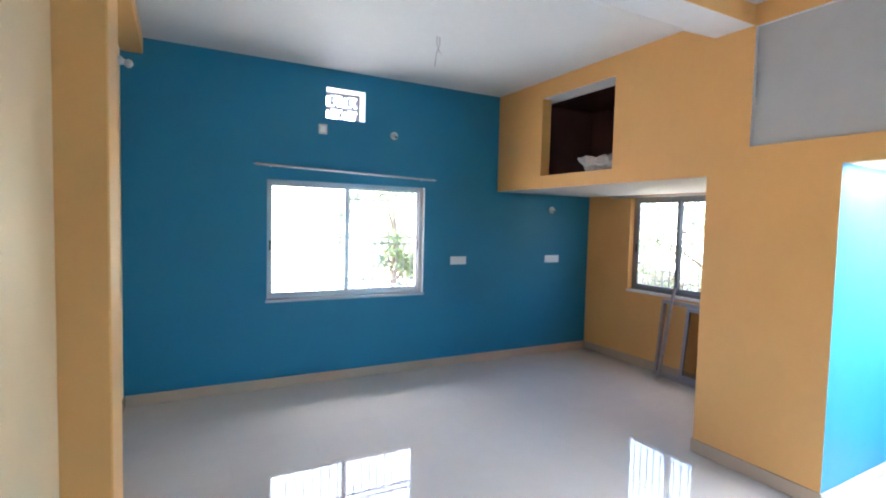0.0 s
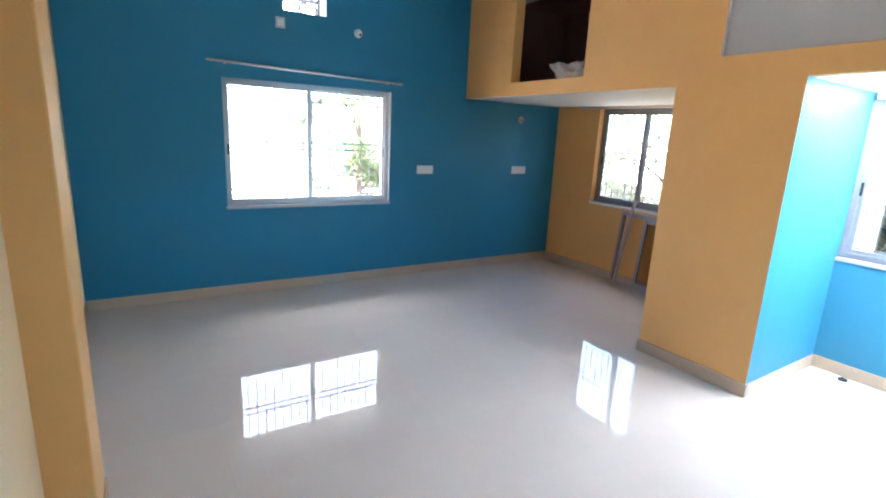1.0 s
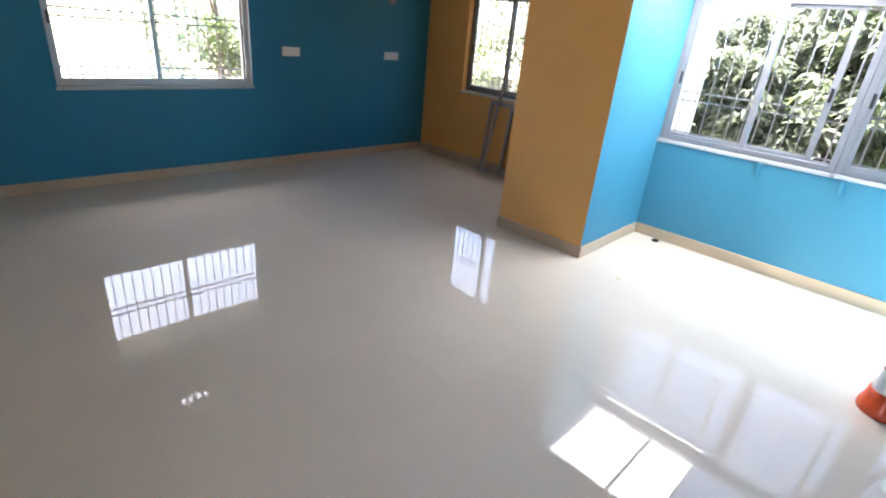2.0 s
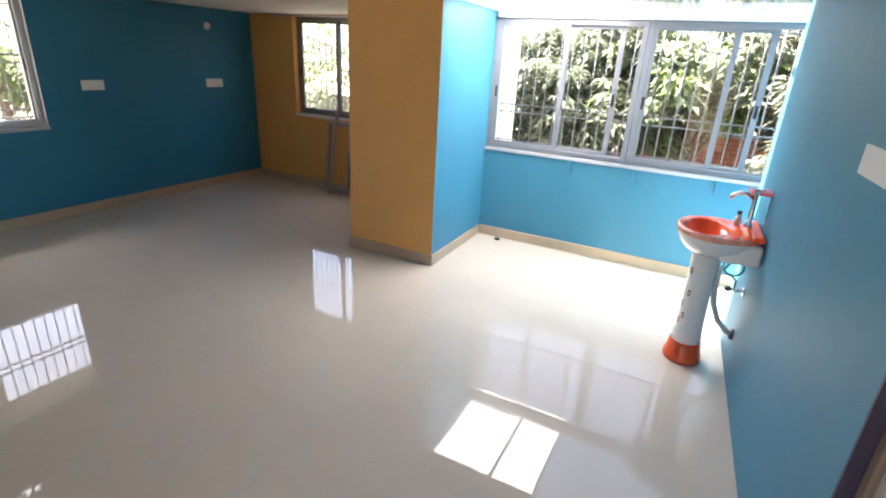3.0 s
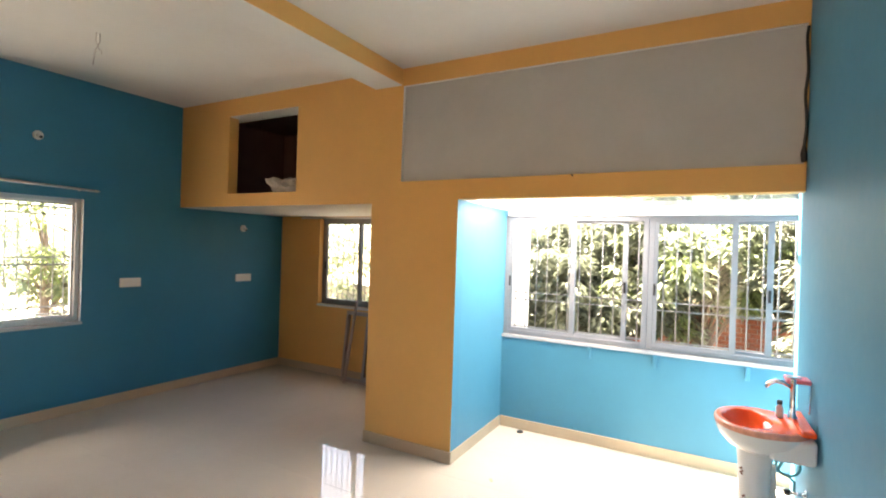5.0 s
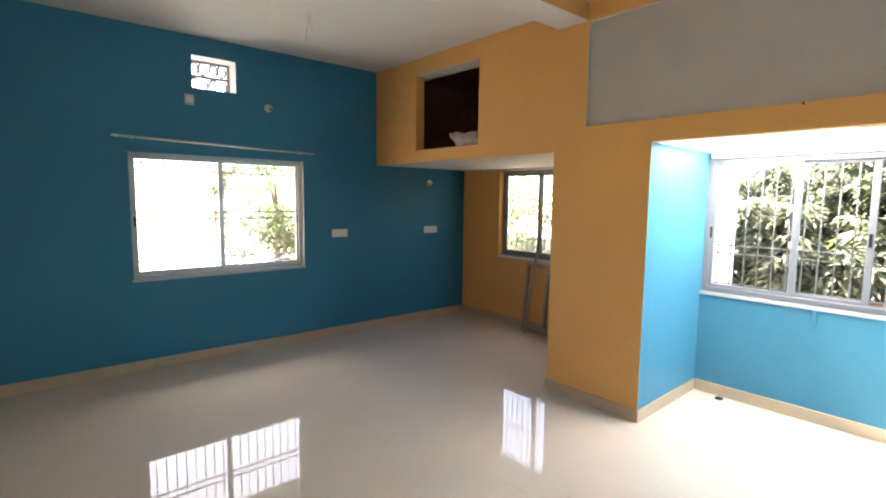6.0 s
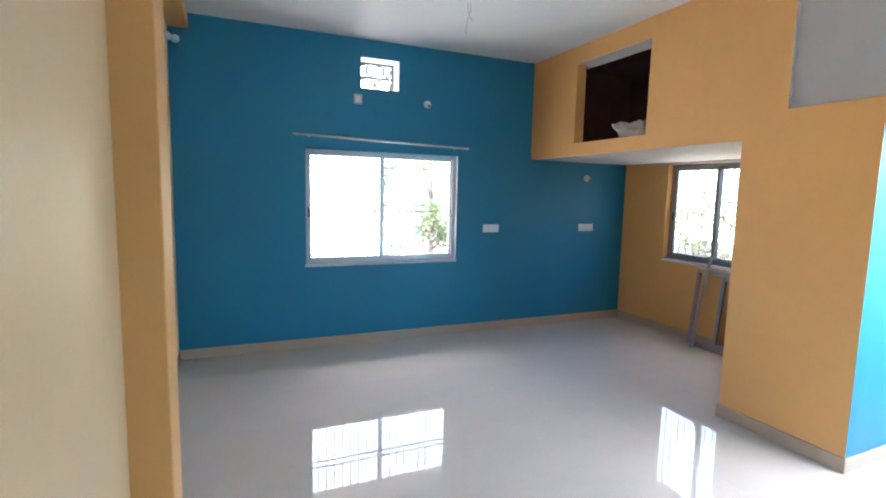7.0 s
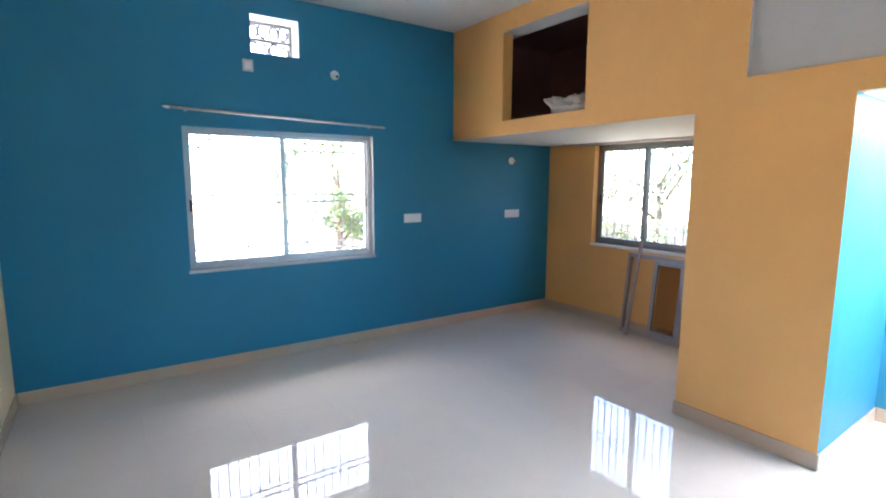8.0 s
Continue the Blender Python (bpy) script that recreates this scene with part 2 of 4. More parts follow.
def lathe(bm, profile, seg=32, centre=(0, 0), sx=1.0, sy=1.0, shift=None):
    """Turns (radius, z) about a vertical axis, stretched by sx and sy."""
    rings = []
    for r, z in profile:
        oy = shift(z) if shift else 0.0
        rings.append([bm.verts.new((centre[0] + sx * r * math.cos(2 * math.pi * k / seg), centre[1] + oy + sy * r * math.sin(2 * math.pi * k / seg), z)) for k in range(seg)])
    for a, b in zip(rings, rings[1:]):
        for k in range(seg):
            f = bm.faces.new((a[k], a[(k + 1) % seg], b[(k + 1) % seg], b[k]))
            f.smooth = True
    bm.faces.new(rings[0][::-1])
    bm.faces.new(rings[-1])
    return bm


def part(name, bm, material, parent=None, label="", at=None):
    """Links a bmesh as one mesh object, under a thing or a part."""
    bmesh.ops.recalc_face_normals(bm, faces=bm.faces[:])
    me = bpy.data.meshes.new(name)
    bm.to_mesh(me)
    bm.free()
    for m in (material if isinstance(material, (list, tuple)) else [material]):
        me.materials.append(m)
    ob = new(name, me)
    if parent is not None:
        ob.parent = parent
    if at is not None:
        ob.matrix_basis = at
    if label:
        ob["label"] = label
    return ob


def thing(name, m, label, category, group="", kind=""):
    ob = new(name)
    ob.empty_display_size = 0.1
    ob.matrix_basis = m
    return tagged(ob, label, category, group, kind)


def sheet_wall(name, axis, plane, thick, u0, u1, z0, z1, holes, front, back, reveal, label):
    """A wall with real openings. axis 'y': the face lies at y = plane and the wall goes thick beyond it; u runs along the other axis.
    holes: (u0, u1, z0, z1); reveal(normal) gives the material index of the faces of the openings."""
    us = sorted({u0, u1, *[v for h in holes for v in h[:2] if u0 < v < u1]})
    zs = sorted({z0, z1, *[v for h in holes for v in h[2:] if z0 < v < z1]})

    def solid(i, j):
        if i < 0 or j < 0 or i >= len(us) - 1 or j >= len(zs) - 1:
            return False
        u, z = (us[i] + us[i + 1]) / 2, (zs[j] + zs[j + 1]) / 2
        return not any(h[0] < u < h[1] and h[2] < z < h[3] for h in holes)

    bm = bmesh.new()

    def P(u, d, z):
        return bm.verts.new((u, plane + d, z) if axis == "y" else (plane + d, u, z))

    def quad(a, b, c, d, mi):
        f = bm.faces.new([P(*v) for v in (a, b, c, d)])
        f.material_index = mi

    for i in range(len(us) - 1):
        for j in range(len(zs) - 1):
            if not solid(i, j):
                continue
            a, b, c, d = us[i], us[i + 1], zs[j], zs[j + 1]
            quad((a, 0, c), (b, 0, c), (b, 0, d), (a, 0, d), 0)
            quad((a, thick, c), (b, thick, c), (b, thick, d), (a, thick, d), 1)
            if not solid(i - 1, j):
                quad((a, 0, c), (a, thick, c), (a, thick, d), (a, 0, d), reveal("-u", a))
            if not solid(i + 1, j):
                quad((b, 0, c), (b, thick, c), (b, thick, d), (b, 0, d), reveal("+u", b))
            if not solid(i, j - 1):
                quad((a, 0, c), (b, 0, c), (b, thick, c), (a, thick, c), reveal("-z", c))
            if not solid(i, j + 1):
                quad((a, 0, d), (b, 0, d), (b, thick, d), (a, thick, d), reveal("+z", d))
    bmesh.ops.remove_doubles(bm, verts=bm.verts[:], dist=0.0004)
    ob = part(name, bm, [front, back] + ([] if reveal is None else REVEALS))
    return tagged(ob, label, "wall", kind="structure")


REVEALS = [BLUE, ORANGE, WHITE, SKY_BLUE]
R_BLUE, R_ORANGE, R_WHITE, R_SKY = 2, 3, 4, 5

# ---- the large structure ----
WN = (1.035, 2.755, 0.895, 2.095)              # blue wall's window opening
VENT = (1.61, 2.03, 2.75, 3.065)
sheet_wall("wall_north", "y", YB, TN, XL - T, XB + T, GROUND, ZC, [WN, VENT], BLUE, OUTER,
           lambda n, v: R_WHITE if (v >= 2.75 or v in VENT) else (R_BLUE if n != "+z" else R_WHITE), "deep blue painted plaster wall with a wide window")
LIGHT_OPENING = (-0.36, 0.22, 0.0, 2.11)               # unseen opening added behind the walk to let daylight in
XN = -0.105                                    # face of the wall beside the walk
sheet_wall("wall_northwest", "x", XL, -T, 2.36, YB, GROUND, ZC, [], CREAM, OUTER, lambda n, v: R_ORANGE, "cream yellow painted plaster wall behind the pilaster")
sheet_wall("wall_west", "x", XN, XL - XN - T, -0.72, 2.36, GROUND, ZC, [LIGHT_OPENING], CREAM, OUTER, lambda n, v: R_ORANGE, "cream yellow painted plaster wall with an unseen opening added for light")
DOOR = (0.66, 1.57, 0.0, 2.12)
wall_s = sheet_wall("wall_south", "y", 0.0, -0.13, XL - T - XP, 0.19, GROUND, ZC, [(DOOR[0] - XP, DOOR[1] - XP, DOOR[2], DOOR[3])], SKY_BLUE, OUTER,
                    lambda n, v: R_SKY if n != "+z" else R_WHITE, "blue painted plaster wall with a doorway")
wall_s.matrix_basis = SOUTH
BW = (3.42, 4.70, 0.925, 2.075)                 # back window opening, along y
sheet_wall("wall_east", "x", XB, T, PY1, YB, GROUND, ZC, [BW], ORANGE, OUTER, lambda n, v: R_ORANGE, "orange painted plaster wall under the loft")
AW = (YA, PY0A, 0.905, Z_ALC)                   # alcove window opening
sheet_wall("wall_alcove", "x", XA, 0.12, YA, PY0A, GROUND, Z_ALC, [AW], SKY_BLUE, OUTER, lambda n, v: R_SKY if n != "+z" else R_WHITE, "bright blue painted wall below a long window")
bm = bmesh.new()
box(bm, XP + 0.05, XA + 0.12, YA - 0.12, YA - 0.0005, GROUND, Z_ALC)
box(bm, XP + 0.05, XP + 0.185, YA, YS - 0.125, GROUND, Z_ALC)
for f in bm.faces:
    c = f.calc_center_median()
    f.material_index = 1 if c.y < YA - 0.05 else 0
tagged(part("wall_alcove_end", bm, [SKY_BLUE, OUTER]), "blue painted end wall of the window alcove", "wall", kind="structure")

bm = bmesh.new()
box(bm, XA + 0.001, XA + 0.119, YA + 0.001, PY0 - 0.001, 2.067, Z_ALC + 0.002, 0.002)
tagged(part("trim", bm, OUTER), "white painted band over the alcove window", "trim", kind="structure")

LOFT_HOLE = (3.585, 4.60, 2.236, 3.065)
GREY_HOLE = (YS + 0.012, 2.35, 2.285, 3.10)


def face_reveal(n, v):
    if n == "+u" and abs(v - PY0) < 0.01 or n == "-u" and abs(v - PY0) < 0.01:
        return R_SKY
    if n == "+z" and abs(v - 3.065) < 0.01 or n == "-z" and v > 3.05:
        return R_WHITE
    if abs(v - 2.35) < 0.01 or abs(v - 3.10) < 0.01:
        return R_WHITE
    if n == "-z" and abs(v - Z_BAY) < 0.01:
        return R_WHITE
    return R_ORANGE


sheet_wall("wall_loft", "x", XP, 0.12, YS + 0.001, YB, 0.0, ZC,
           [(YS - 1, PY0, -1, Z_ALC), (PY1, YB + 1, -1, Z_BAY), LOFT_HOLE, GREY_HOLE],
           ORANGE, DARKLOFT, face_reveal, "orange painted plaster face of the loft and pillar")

# pillar behind the face: blue on the alcove side, orange towards the bay, white outside
bm = bmesh.new()
box(bm, XP + 0.12, XB + T, PY0, PY1, GROUND, Z_ALC)
for v in bm.verts:
    if v.co.y < PY0 + 0.1:
        v.co.y += (PY0A - PY0) * (v.co.x - XP) / (XA - XP)
for f in bm.faces:
    c = f.calc_center_median()
    f.material_index = 1 if c.y > PY1 - 0.01 else (2 if c.z > Z_ALC - 0.01 or c.x > XB else 0)
bm.faces.ensure_lookup_table()
pillar = tagged(part("pillar", bm, [SKY_BLUE, ORANGE, OUTER]), "broad masonry pillar, orange and blue painted", "pillar", kind="structure")
bm = bmesh.new()
box(bm, XP + 0.12, XB + T, 2.36, PY1, Z_ALC + 0.001, ZC)
tagged(part("wall_loft_end", bm, OUTER), "white painted outer wall of the storage loft", "wall", kind="structure")
bm = bmesh.new()
box(bm, XA + 0.125, XB + T + 0.006, PY0 - 0.02, PY0 - 0.004, GROUND, Z_ALC, 0.002)
tagged(part("outer_plaster", bm, OUTER), "white painted outside plaster beside the window", "wall", kind="structure")

# grey infill of the recess over the alcove
bm = bmesh.new()
box(bm, XP + 0.030, XP + 0.115, YS + 0.012, 2.35, 2.285, 3.10)
tagged(part("infill_panel", bm, GREY), "unpainted grey plastered panel set in a recess", "wall panel", kind="structure")

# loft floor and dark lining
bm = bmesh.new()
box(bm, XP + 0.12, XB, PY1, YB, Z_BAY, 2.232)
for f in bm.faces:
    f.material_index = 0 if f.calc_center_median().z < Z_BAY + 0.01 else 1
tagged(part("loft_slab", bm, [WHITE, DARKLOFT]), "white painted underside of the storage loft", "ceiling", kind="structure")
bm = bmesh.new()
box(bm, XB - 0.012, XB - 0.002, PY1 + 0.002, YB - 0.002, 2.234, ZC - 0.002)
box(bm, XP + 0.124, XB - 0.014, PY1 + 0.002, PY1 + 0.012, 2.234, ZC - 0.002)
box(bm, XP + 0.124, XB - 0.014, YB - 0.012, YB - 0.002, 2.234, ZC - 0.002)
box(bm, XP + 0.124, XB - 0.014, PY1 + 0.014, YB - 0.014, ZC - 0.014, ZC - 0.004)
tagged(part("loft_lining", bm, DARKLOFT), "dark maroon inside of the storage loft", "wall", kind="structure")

bm = bmesh.new()
box(bm, XP + 0.121, XP + 0.235, LOFT_HOLE[0] - 0.15, LOFT_HOLE[1] + 0.15, LOFT_HOLE[3] + 0.001, ZC - 0.016)
tagged(part("loft_head", bm, WHITE), "white painted head beam over the loft opening", "beam", kind="structure")

# ceiling
bm = bmesh.new()
box(bm, XL - T, XP + 0.12, YA - 0.10, YB + TN, ZC, ZC + 0.14)
tagged(part("ceiling", bm, [WHITE]), "white painted plaster ceiling", "ceiling", kind="structure")
bm = bmesh.new()
box(bm, XP + 0.12, XB + T, 2.36, YB + TN, ZC, ZC + 0.14)
tagged(part("roof_slab", bm, [CONCRETE]), "concrete roof slab over the bay", "roof", kind="structure")


def beam(x0, x1, y0, y1, z0, label):
    bm = bmesh.new()
    box(bm, x0, x1, y0, y1, z0, ZC - 0.002, 0.006)
    return tagged(part("beam", bm, ORANGE), label, "beam", kind="structure")


bm = bmesh.new()
box(bm, XL + 0.001, XP - 0.002, 2.358, 2.640, 3.105, ZC - 0.002)
for v in bm.verts:
    if v.co.y > 2.6 and v.co.z > 3.2:
        v.co.y = 2.915                      # the north side is plastered to a slope
bm.normal_update()
bmesh.ops.bevel(bm, geom=bm.edges[:], offset=0.006, segments=2, affect="EDGES", profile=0.5)
for f in bm.faces:
    f.material_index = 0 if f.calc_center_median().y < 2.3605 else 1
tagged(part("beam", bm, [ORANGE, WHITE]), "ceiling beam with an orange side and white underside", "beam", kind="structure")
beam(XL + 0.002, 0.0, 2.702, YB - 0.002, 3.11, "orange ceiling beam along the wall")

# pilaster on the left wall
bm = bmesh.new()
box(bm, XL, 0.052, 2.361, 2.70, 0.0, 3.118, 0.008, 2)
tagged(part("pilaster", bm, ORANGE), "orange painted plaster pilaster", "pillar", kind="structure")

# alcove roof on thin bars: a milky sheet beside the pillar, clear glass beyond
def roof_sheet(y0, y1, material, label):
    bm = bmesh.new()
    box(bm, XP + 0.10, XA + 0.30, y0, y1, Z_ALC + 0.004, Z_ALC + 0.009)
    return tagged(part("alcove_roof", bm, material), label, "roof", kind="structure")


roof_sheet(0.66, PY0 + 0.02, ROOFSHEET, "milky plastic sheet roof over the window alcove")
roof = roof_sheet(YA - 0.05, 0.655, ROOFGLASS, "clear glass roof over the window alcove")
for y in (1.10, 0.65, 0.20, -0.25, -0.66):
    bm = bmesh.new()
    box(bm, XP + 0.125, XA + 0.28, y - 0.011, y + 0.011, Z_ALC + 0.012, Z_ALC + 0.034, 0.003)
    part("roof_bar", bm, ALU, roof)

# skirting
def skirting(x0, x1, y0, y1, label="beige skirting tiles"):
    bm = bmesh.new()
    box(bm, x0, x1, y0, y1, 0.001, 0.10, 0.003)
    return tagged(part("baseboard", bm, SKIRT), label, "baseboard", kind="structure")


S = 0.012
skirting(XL + S, XB - S, YB - S, YB - 0.0005)
skirting(XB - S, XB - 0.0005, PY1 + S, YB - S)
skirting(XP + 0.001, XB - S, PY1 + 0.0005, PY1 + S)
skirting(XP - S, XP - 0.0005, PY0 - S, PY1 + S)
alcove_skirt = skirting(0.0005, XA - XP - S, -S, -0.0005)
alcove_skirt.matrix_basis = pose(XP, PY0, 0, 0, 0, math.degrees(math.atan2(PY0A - PY0, XA - XP)))
skirting(XA - S, XA - 0.0005, YA + S, PY0A - S - 0.001)
skirting(XN + 0.0005, XN + S, 0.225, 2.36 - S)
skirting(XN + 0.0005, 0.052 + S, 2.36 - S, 2.3595)
skirting(0.0525, 0.052 + S, 2.36, 2.70)
skirting(XL + 0.0005, XL + S, 2.70, YB - S)

# floor: grout bed with polished tiles
bm = bmesh.new()
box(bm, XL, XB, YA, YB, -0.10, -0.0007)
floor = tagged(part("floor", bm, GROUT), "polished cream vitrified tile floor", "floor", kind="structure")


def tile_mesh(w, d):
    bm = bmesh.new()
    box(bm, 0.0005, w - 0.0005, 0.0005, d - 0.0005, -0.0006, 0.0, 0.0002)
    me = bpy.data.meshes.new("tile")
    bm.to_mesh(me)
    bm.free()
    me.materials.append(FLOOR_TILE)
    return me


def spans(a, b, origin, step):
    k = math.ceil((a - origin) / step - 1e-6)
    cuts = [a]
    while origin + k * step < b - 0.005:
        v = origin + k * step
        if v > a + 0.005:
            cuts.append(v)
        k += 1
    cuts.append(b)
    return list(zip(cuts, cuts[1:]))


tile_cache = {}
for ax, bx in spans(XL, XB, 1.17, 0.6):
    for ay, by in spans(YA, YB, 0.675, 0.6):
        key = (round(bx - ax, 3), round(by - ay, 3))
        if key not in tile_cache:
            tile_cache[key] = tile_mesh(*key)
        t_ob = new("tile", tile_cache[key])
        t_ob.parent = floor
        t_ob.location = (ax, ay, 0)


# ---- windows ----
def sash(window, x0, x1, z0, z1, y, w, material, latch_left, label="sliding sash"):
    bm = bmesh.new()
    d = 0.022
    box(bm, x0, x0 + w, y, y + d, z0, z1, 0.002)
    box(bm, x1 - w, x1, y, y + d, z0, z1, 0.002)
    box(bm, x0 + w, x1 - w, y + 0.001, y + d - 0.001, z0, z0 + w, 0.002)
    box(bm, x0 + w, x1 - w, y + 0.001, y + d - 0.001, z1 - w, z1, 0.002)
    s = part("sash", bm, material, window)
    bm = bmesh.new()
    box(bm, x0 + w - 0.004, x1 - w + 0.004, y + 0.009, y + 0.013, z0 + w - 0.004, z1 - w + 0.004)
    part("pane", bm, GLASS, s)
    bm = bmesh.new()
    lx = x0 + w * 0.5 if latch_left else x1 - w * 0.5
    zc = z0 + (z1 - z0) * 0.45
    box(bm, lx - 0.010, lx + 0.010, y - 0.010, y - 0.0005, zc - 0.05, zc + 0.05, 0.004, 2)
    part("latch", bm, BLACK, s, "black plastic latch")
    return s


def sliding_window(name, m, w, h, sashes, depth, inset, material, label, sill_out=0.012, bar=0.045, sill=None, stile=0.045):
    """A sliding window; local x runs along the wall, y outward, z up from the opening's lower left corner."""
    win = thing(name, m, label, "window", kind="structure")
    bm = bmesh.new()
    f = bar
    y0, y1 = inset, inset + depth
    box(bm, 0.001, f, y0, y1, 0.001, h - 0.001, 0.002)
    box(bm, w - f, w - 0.001, y0, y1, 0.001, h - 0.001, 0.002)
    box(bm, f, w - f, y0, y1, 0.001, f, 0.002)
    box(bm, f, w - f, y0, y1, h - f, h - 0.001, 0.002)
    for k in (0.33, 0.66):          # raised tracks
        box(bm, f, w - f, y0 + depth * k - 0.002, y0 + depth * k + 0.002, f, f + 0.012)
    part("window_frame", bm, material, win)
    for x0, x1, track, left in sashes:
        sash(win, x0, x1, f * 0.6, h - f * 0.6, y0 + 0.006 + track * 0.028, stile, material, left)
    bm = bmesh.new()
    box(bm, -0.012, w + 0.012, -sill_out, inset - 0.001, -0.028, 0.0, 0.004, 2)
    part("window_sill", bm, sill or WHITE, win, "pale painted sill")
    return win


SILL = paint("dusty grey sill paint", (0.46, 0.47, 0.50), 0.55, 0.1)
W1 = WN[1] - WN[0]
sliding_window("window_1", pose(WN[0], YB, WN[2]), W1, WN[3] - WN[2],
               [(0.02, 0.846, 0, True), (0.814, W1 - 0.02, 1, False)], 0.07, 0.05, ALU,
               "grey aluminium two-sash sliding window in the blue wall", bar=0.042, stile=0.038, sill=SILL)
W2 = BW[1] - BW[0]
sliding_window("window_2", pose(XB, BW[1], BW[2], 0, 0, -90), W2, BW[3] - BW[2],
               [(0.03, 0.65, 0, True), (0.61, W2 - 0.03, 1, False)], 0.07, 0.07, ALU_DARK,
               "dark aluminium two-sash sliding window under the loft")
LW = PY0A - 0.495
sliding_window("window_3", pose(XA, PY0A, AW[2], 0, 0, -90), LW, 2.065 - AW[2],
               [(0.03, 0.69, 0, True), (0.645, 1.15, 1, False)], 0.08, 0.03, ALU_WHITE,
               "pale aluminium sliding window of the alcove, partly open", sill=SILL)
RW = 0.494 - YA - 0.001
sliding_window("window_4", pose(XA, 0.494, AW[2], 0, 0, -90), RW, 2.065 - AW[2],
               [(0.03, 0.665, 0, True), (0.62, 0.91, 1, False)], 0.08, 0.03, ALU_WHITE,
               "pale aluminium sliding window beside the wash basin", sill=SILL)


# painted brackets under the alcove sill
for y in (0.963, 0.412, -0.259):
    bm = bmesh.new()
    box(bm, XA - 0.034, XA - 0.001, y - 0.015, y + 0.015, 0.770, 0.874, 0.004, 2)
    tagged(part("sill_bracket", bm, SKY_BLUE), "small blue painted bracket under the window sill", "bracket", "sill brackets")


def grille(m, w, h, step, rails, label, r=0.006, half=0.009):
    g = thing("security_grille", m, label, "window grille", "window grilles")
    bm0 = bmesh.new()
    tube(bm0, [(0, 0, 0), (0, 0, h)], r, 8)
    first = None
    n = int(w / step)
    for k in range(n + 1):
        x = (w - n * step) / 2 + k * step
        if first is None:
            first = part("bar", bm0, GRILLE, g)
            first.location = (x, 0, 0)
        else:
            o = new("bar", first.data)
            o.parent = g
            o.location = (x, 0, 0)
    for z in rails:
        bm = bmesh.new()
        box(bm, -0.008, w + 0.008, -0.010 - r, -0.0002 - r, z - half, z + half, 0.001)
        part("rail", bm, GRILLE, g)
    return g


grille(pose(WN[0] + 0.01, YB + TN - 0.015, WN[2] + 0.002), W1 - 0.02, WN[3] - WN[2] - 0.004, 0.095, (0.07, 0.14, 0.55, 0.62, 1.04, 1.11), "steel bar grille outside the blue wall's window", r=0.0055, half=0.008)
grille(pose(XB + T - 0.015, BW[1] - 0.01, BW[2] + 0.002, 0, 0, -90), W2 - 0.02, BW[3] - BW[2] - 0.004, 0.095, (0.07, 0.14, 0.55, 0.62, 1.02, 1.08), "steel bar grille outside the dark window", r=0.0065, half=0.004)
grille(pose(XA + 0.16, PY0 - 0.03, AW[2] - 0.02, 0, 0, -90), PY0 - YA - 0.04, 1.19, 0.105, (0.09, 0.36, 0.43, 1.12), "steel bar grille outside the alcove windows", half=0.006)

# sunshade over the blue wall's window
bm = bmesh.new()
box(bm, WN[0] - 0.3, WN[1] + 0.3, YB + TN, YB + TN + 0.60, 2.20, 2.28, 0.006)
tagged(part("sunshade", bm, CONCRETE), "grey concrete sunshade over the window", "sunshade", kind="structure")

# ventilator block with scroll openings
CAST = plain("aged white cement", (0.26, 0.255, 0.26), 0.85, 0, 0.15, 10, 0.3)

vent = thing("ventilator", pose(VENT[0], YB + 0.195, VENT[2]), "white cast concrete ventilator with scroll openings", "ventilator")
vw, vh = VENT[1] - VENT[0], VENT[3] - VENT[2]
bm = bmesh.new()
for b in ((0.001, 0.025, 0.001, vh - 0.001), (vw - 0.025, vw - 0.001, 0.001, vh - 0.001)):
    box(bm, b[0], b[1], 0, 0.04, b[2], b[3], 0.002)
for z0, z1 in ((0.001, 0.025), (vh - 0.025, vh - 0.001), (vh / 2 - 0.014, vh / 2 + 0.014)):
    box(bm, 0.025, vw - 0.025, 0, 0.04, z0, z1, 0.002)
part("rim", bm, CAST, vent)
for row in range(2):
    for col in range(4):
        cx, cz = 0.025 + (col + 0.5) * (vw - 0.05) / 4, vh * (0.25 + 0.5 * row)
        turn = 0.6 + 1.57 * ((row * 3 + col * 2) % 4)
        pts = []
        for k in range(16):
            a = turn + 4.9 * k / 15
            r = 0.046 - 0.016 * k / 15
            pts.append((cx + r * math.cos(a), 0.02, cz + 1.35 * r * math.sin(a)))
        bm = bmesh.new()
        tube(bm, pts, 0.0125, 8)
        part("scroll", bm, CAST, vent)


# ---- fittings on the walls ----
def curtain_rod(m, length, label, brackets):
    rod = thing("curtain_rod", m, label, "curtain rod", "curtain rods")
    bm = bmesh.new()
    tube(bm, [(0, 0, 0), (length, 0, 0)], 0.011, 12)
    part("rod", bm, STEELROD, rod)
    for x in (0, length):
        bm = bmesh.new()
        s = -1 if x == 0 else 1
        tube(bm, [(x, 0, 0), (x + s * 0.012, 0, 0), (x + s * 0.03, 0, 0), (x + s * 0.05, 0, 0)], [0.011, 0.013, 0.010, 0.003], 12)
        part("finial", bm, STEELROD, rod)
    for x in brackets:
        bm = bmesh.new()
        box(bm, x - 0.012, x + 0.012, 0.0, 0.078, -0.006, 0.004, 0.002)
        box(bm, x - 0.011, x + 0.011, 0.076, 0.0795, -0.012, 0.014, 0.002)
        part("bracket", bm, STEELROD, rod)
    return rod


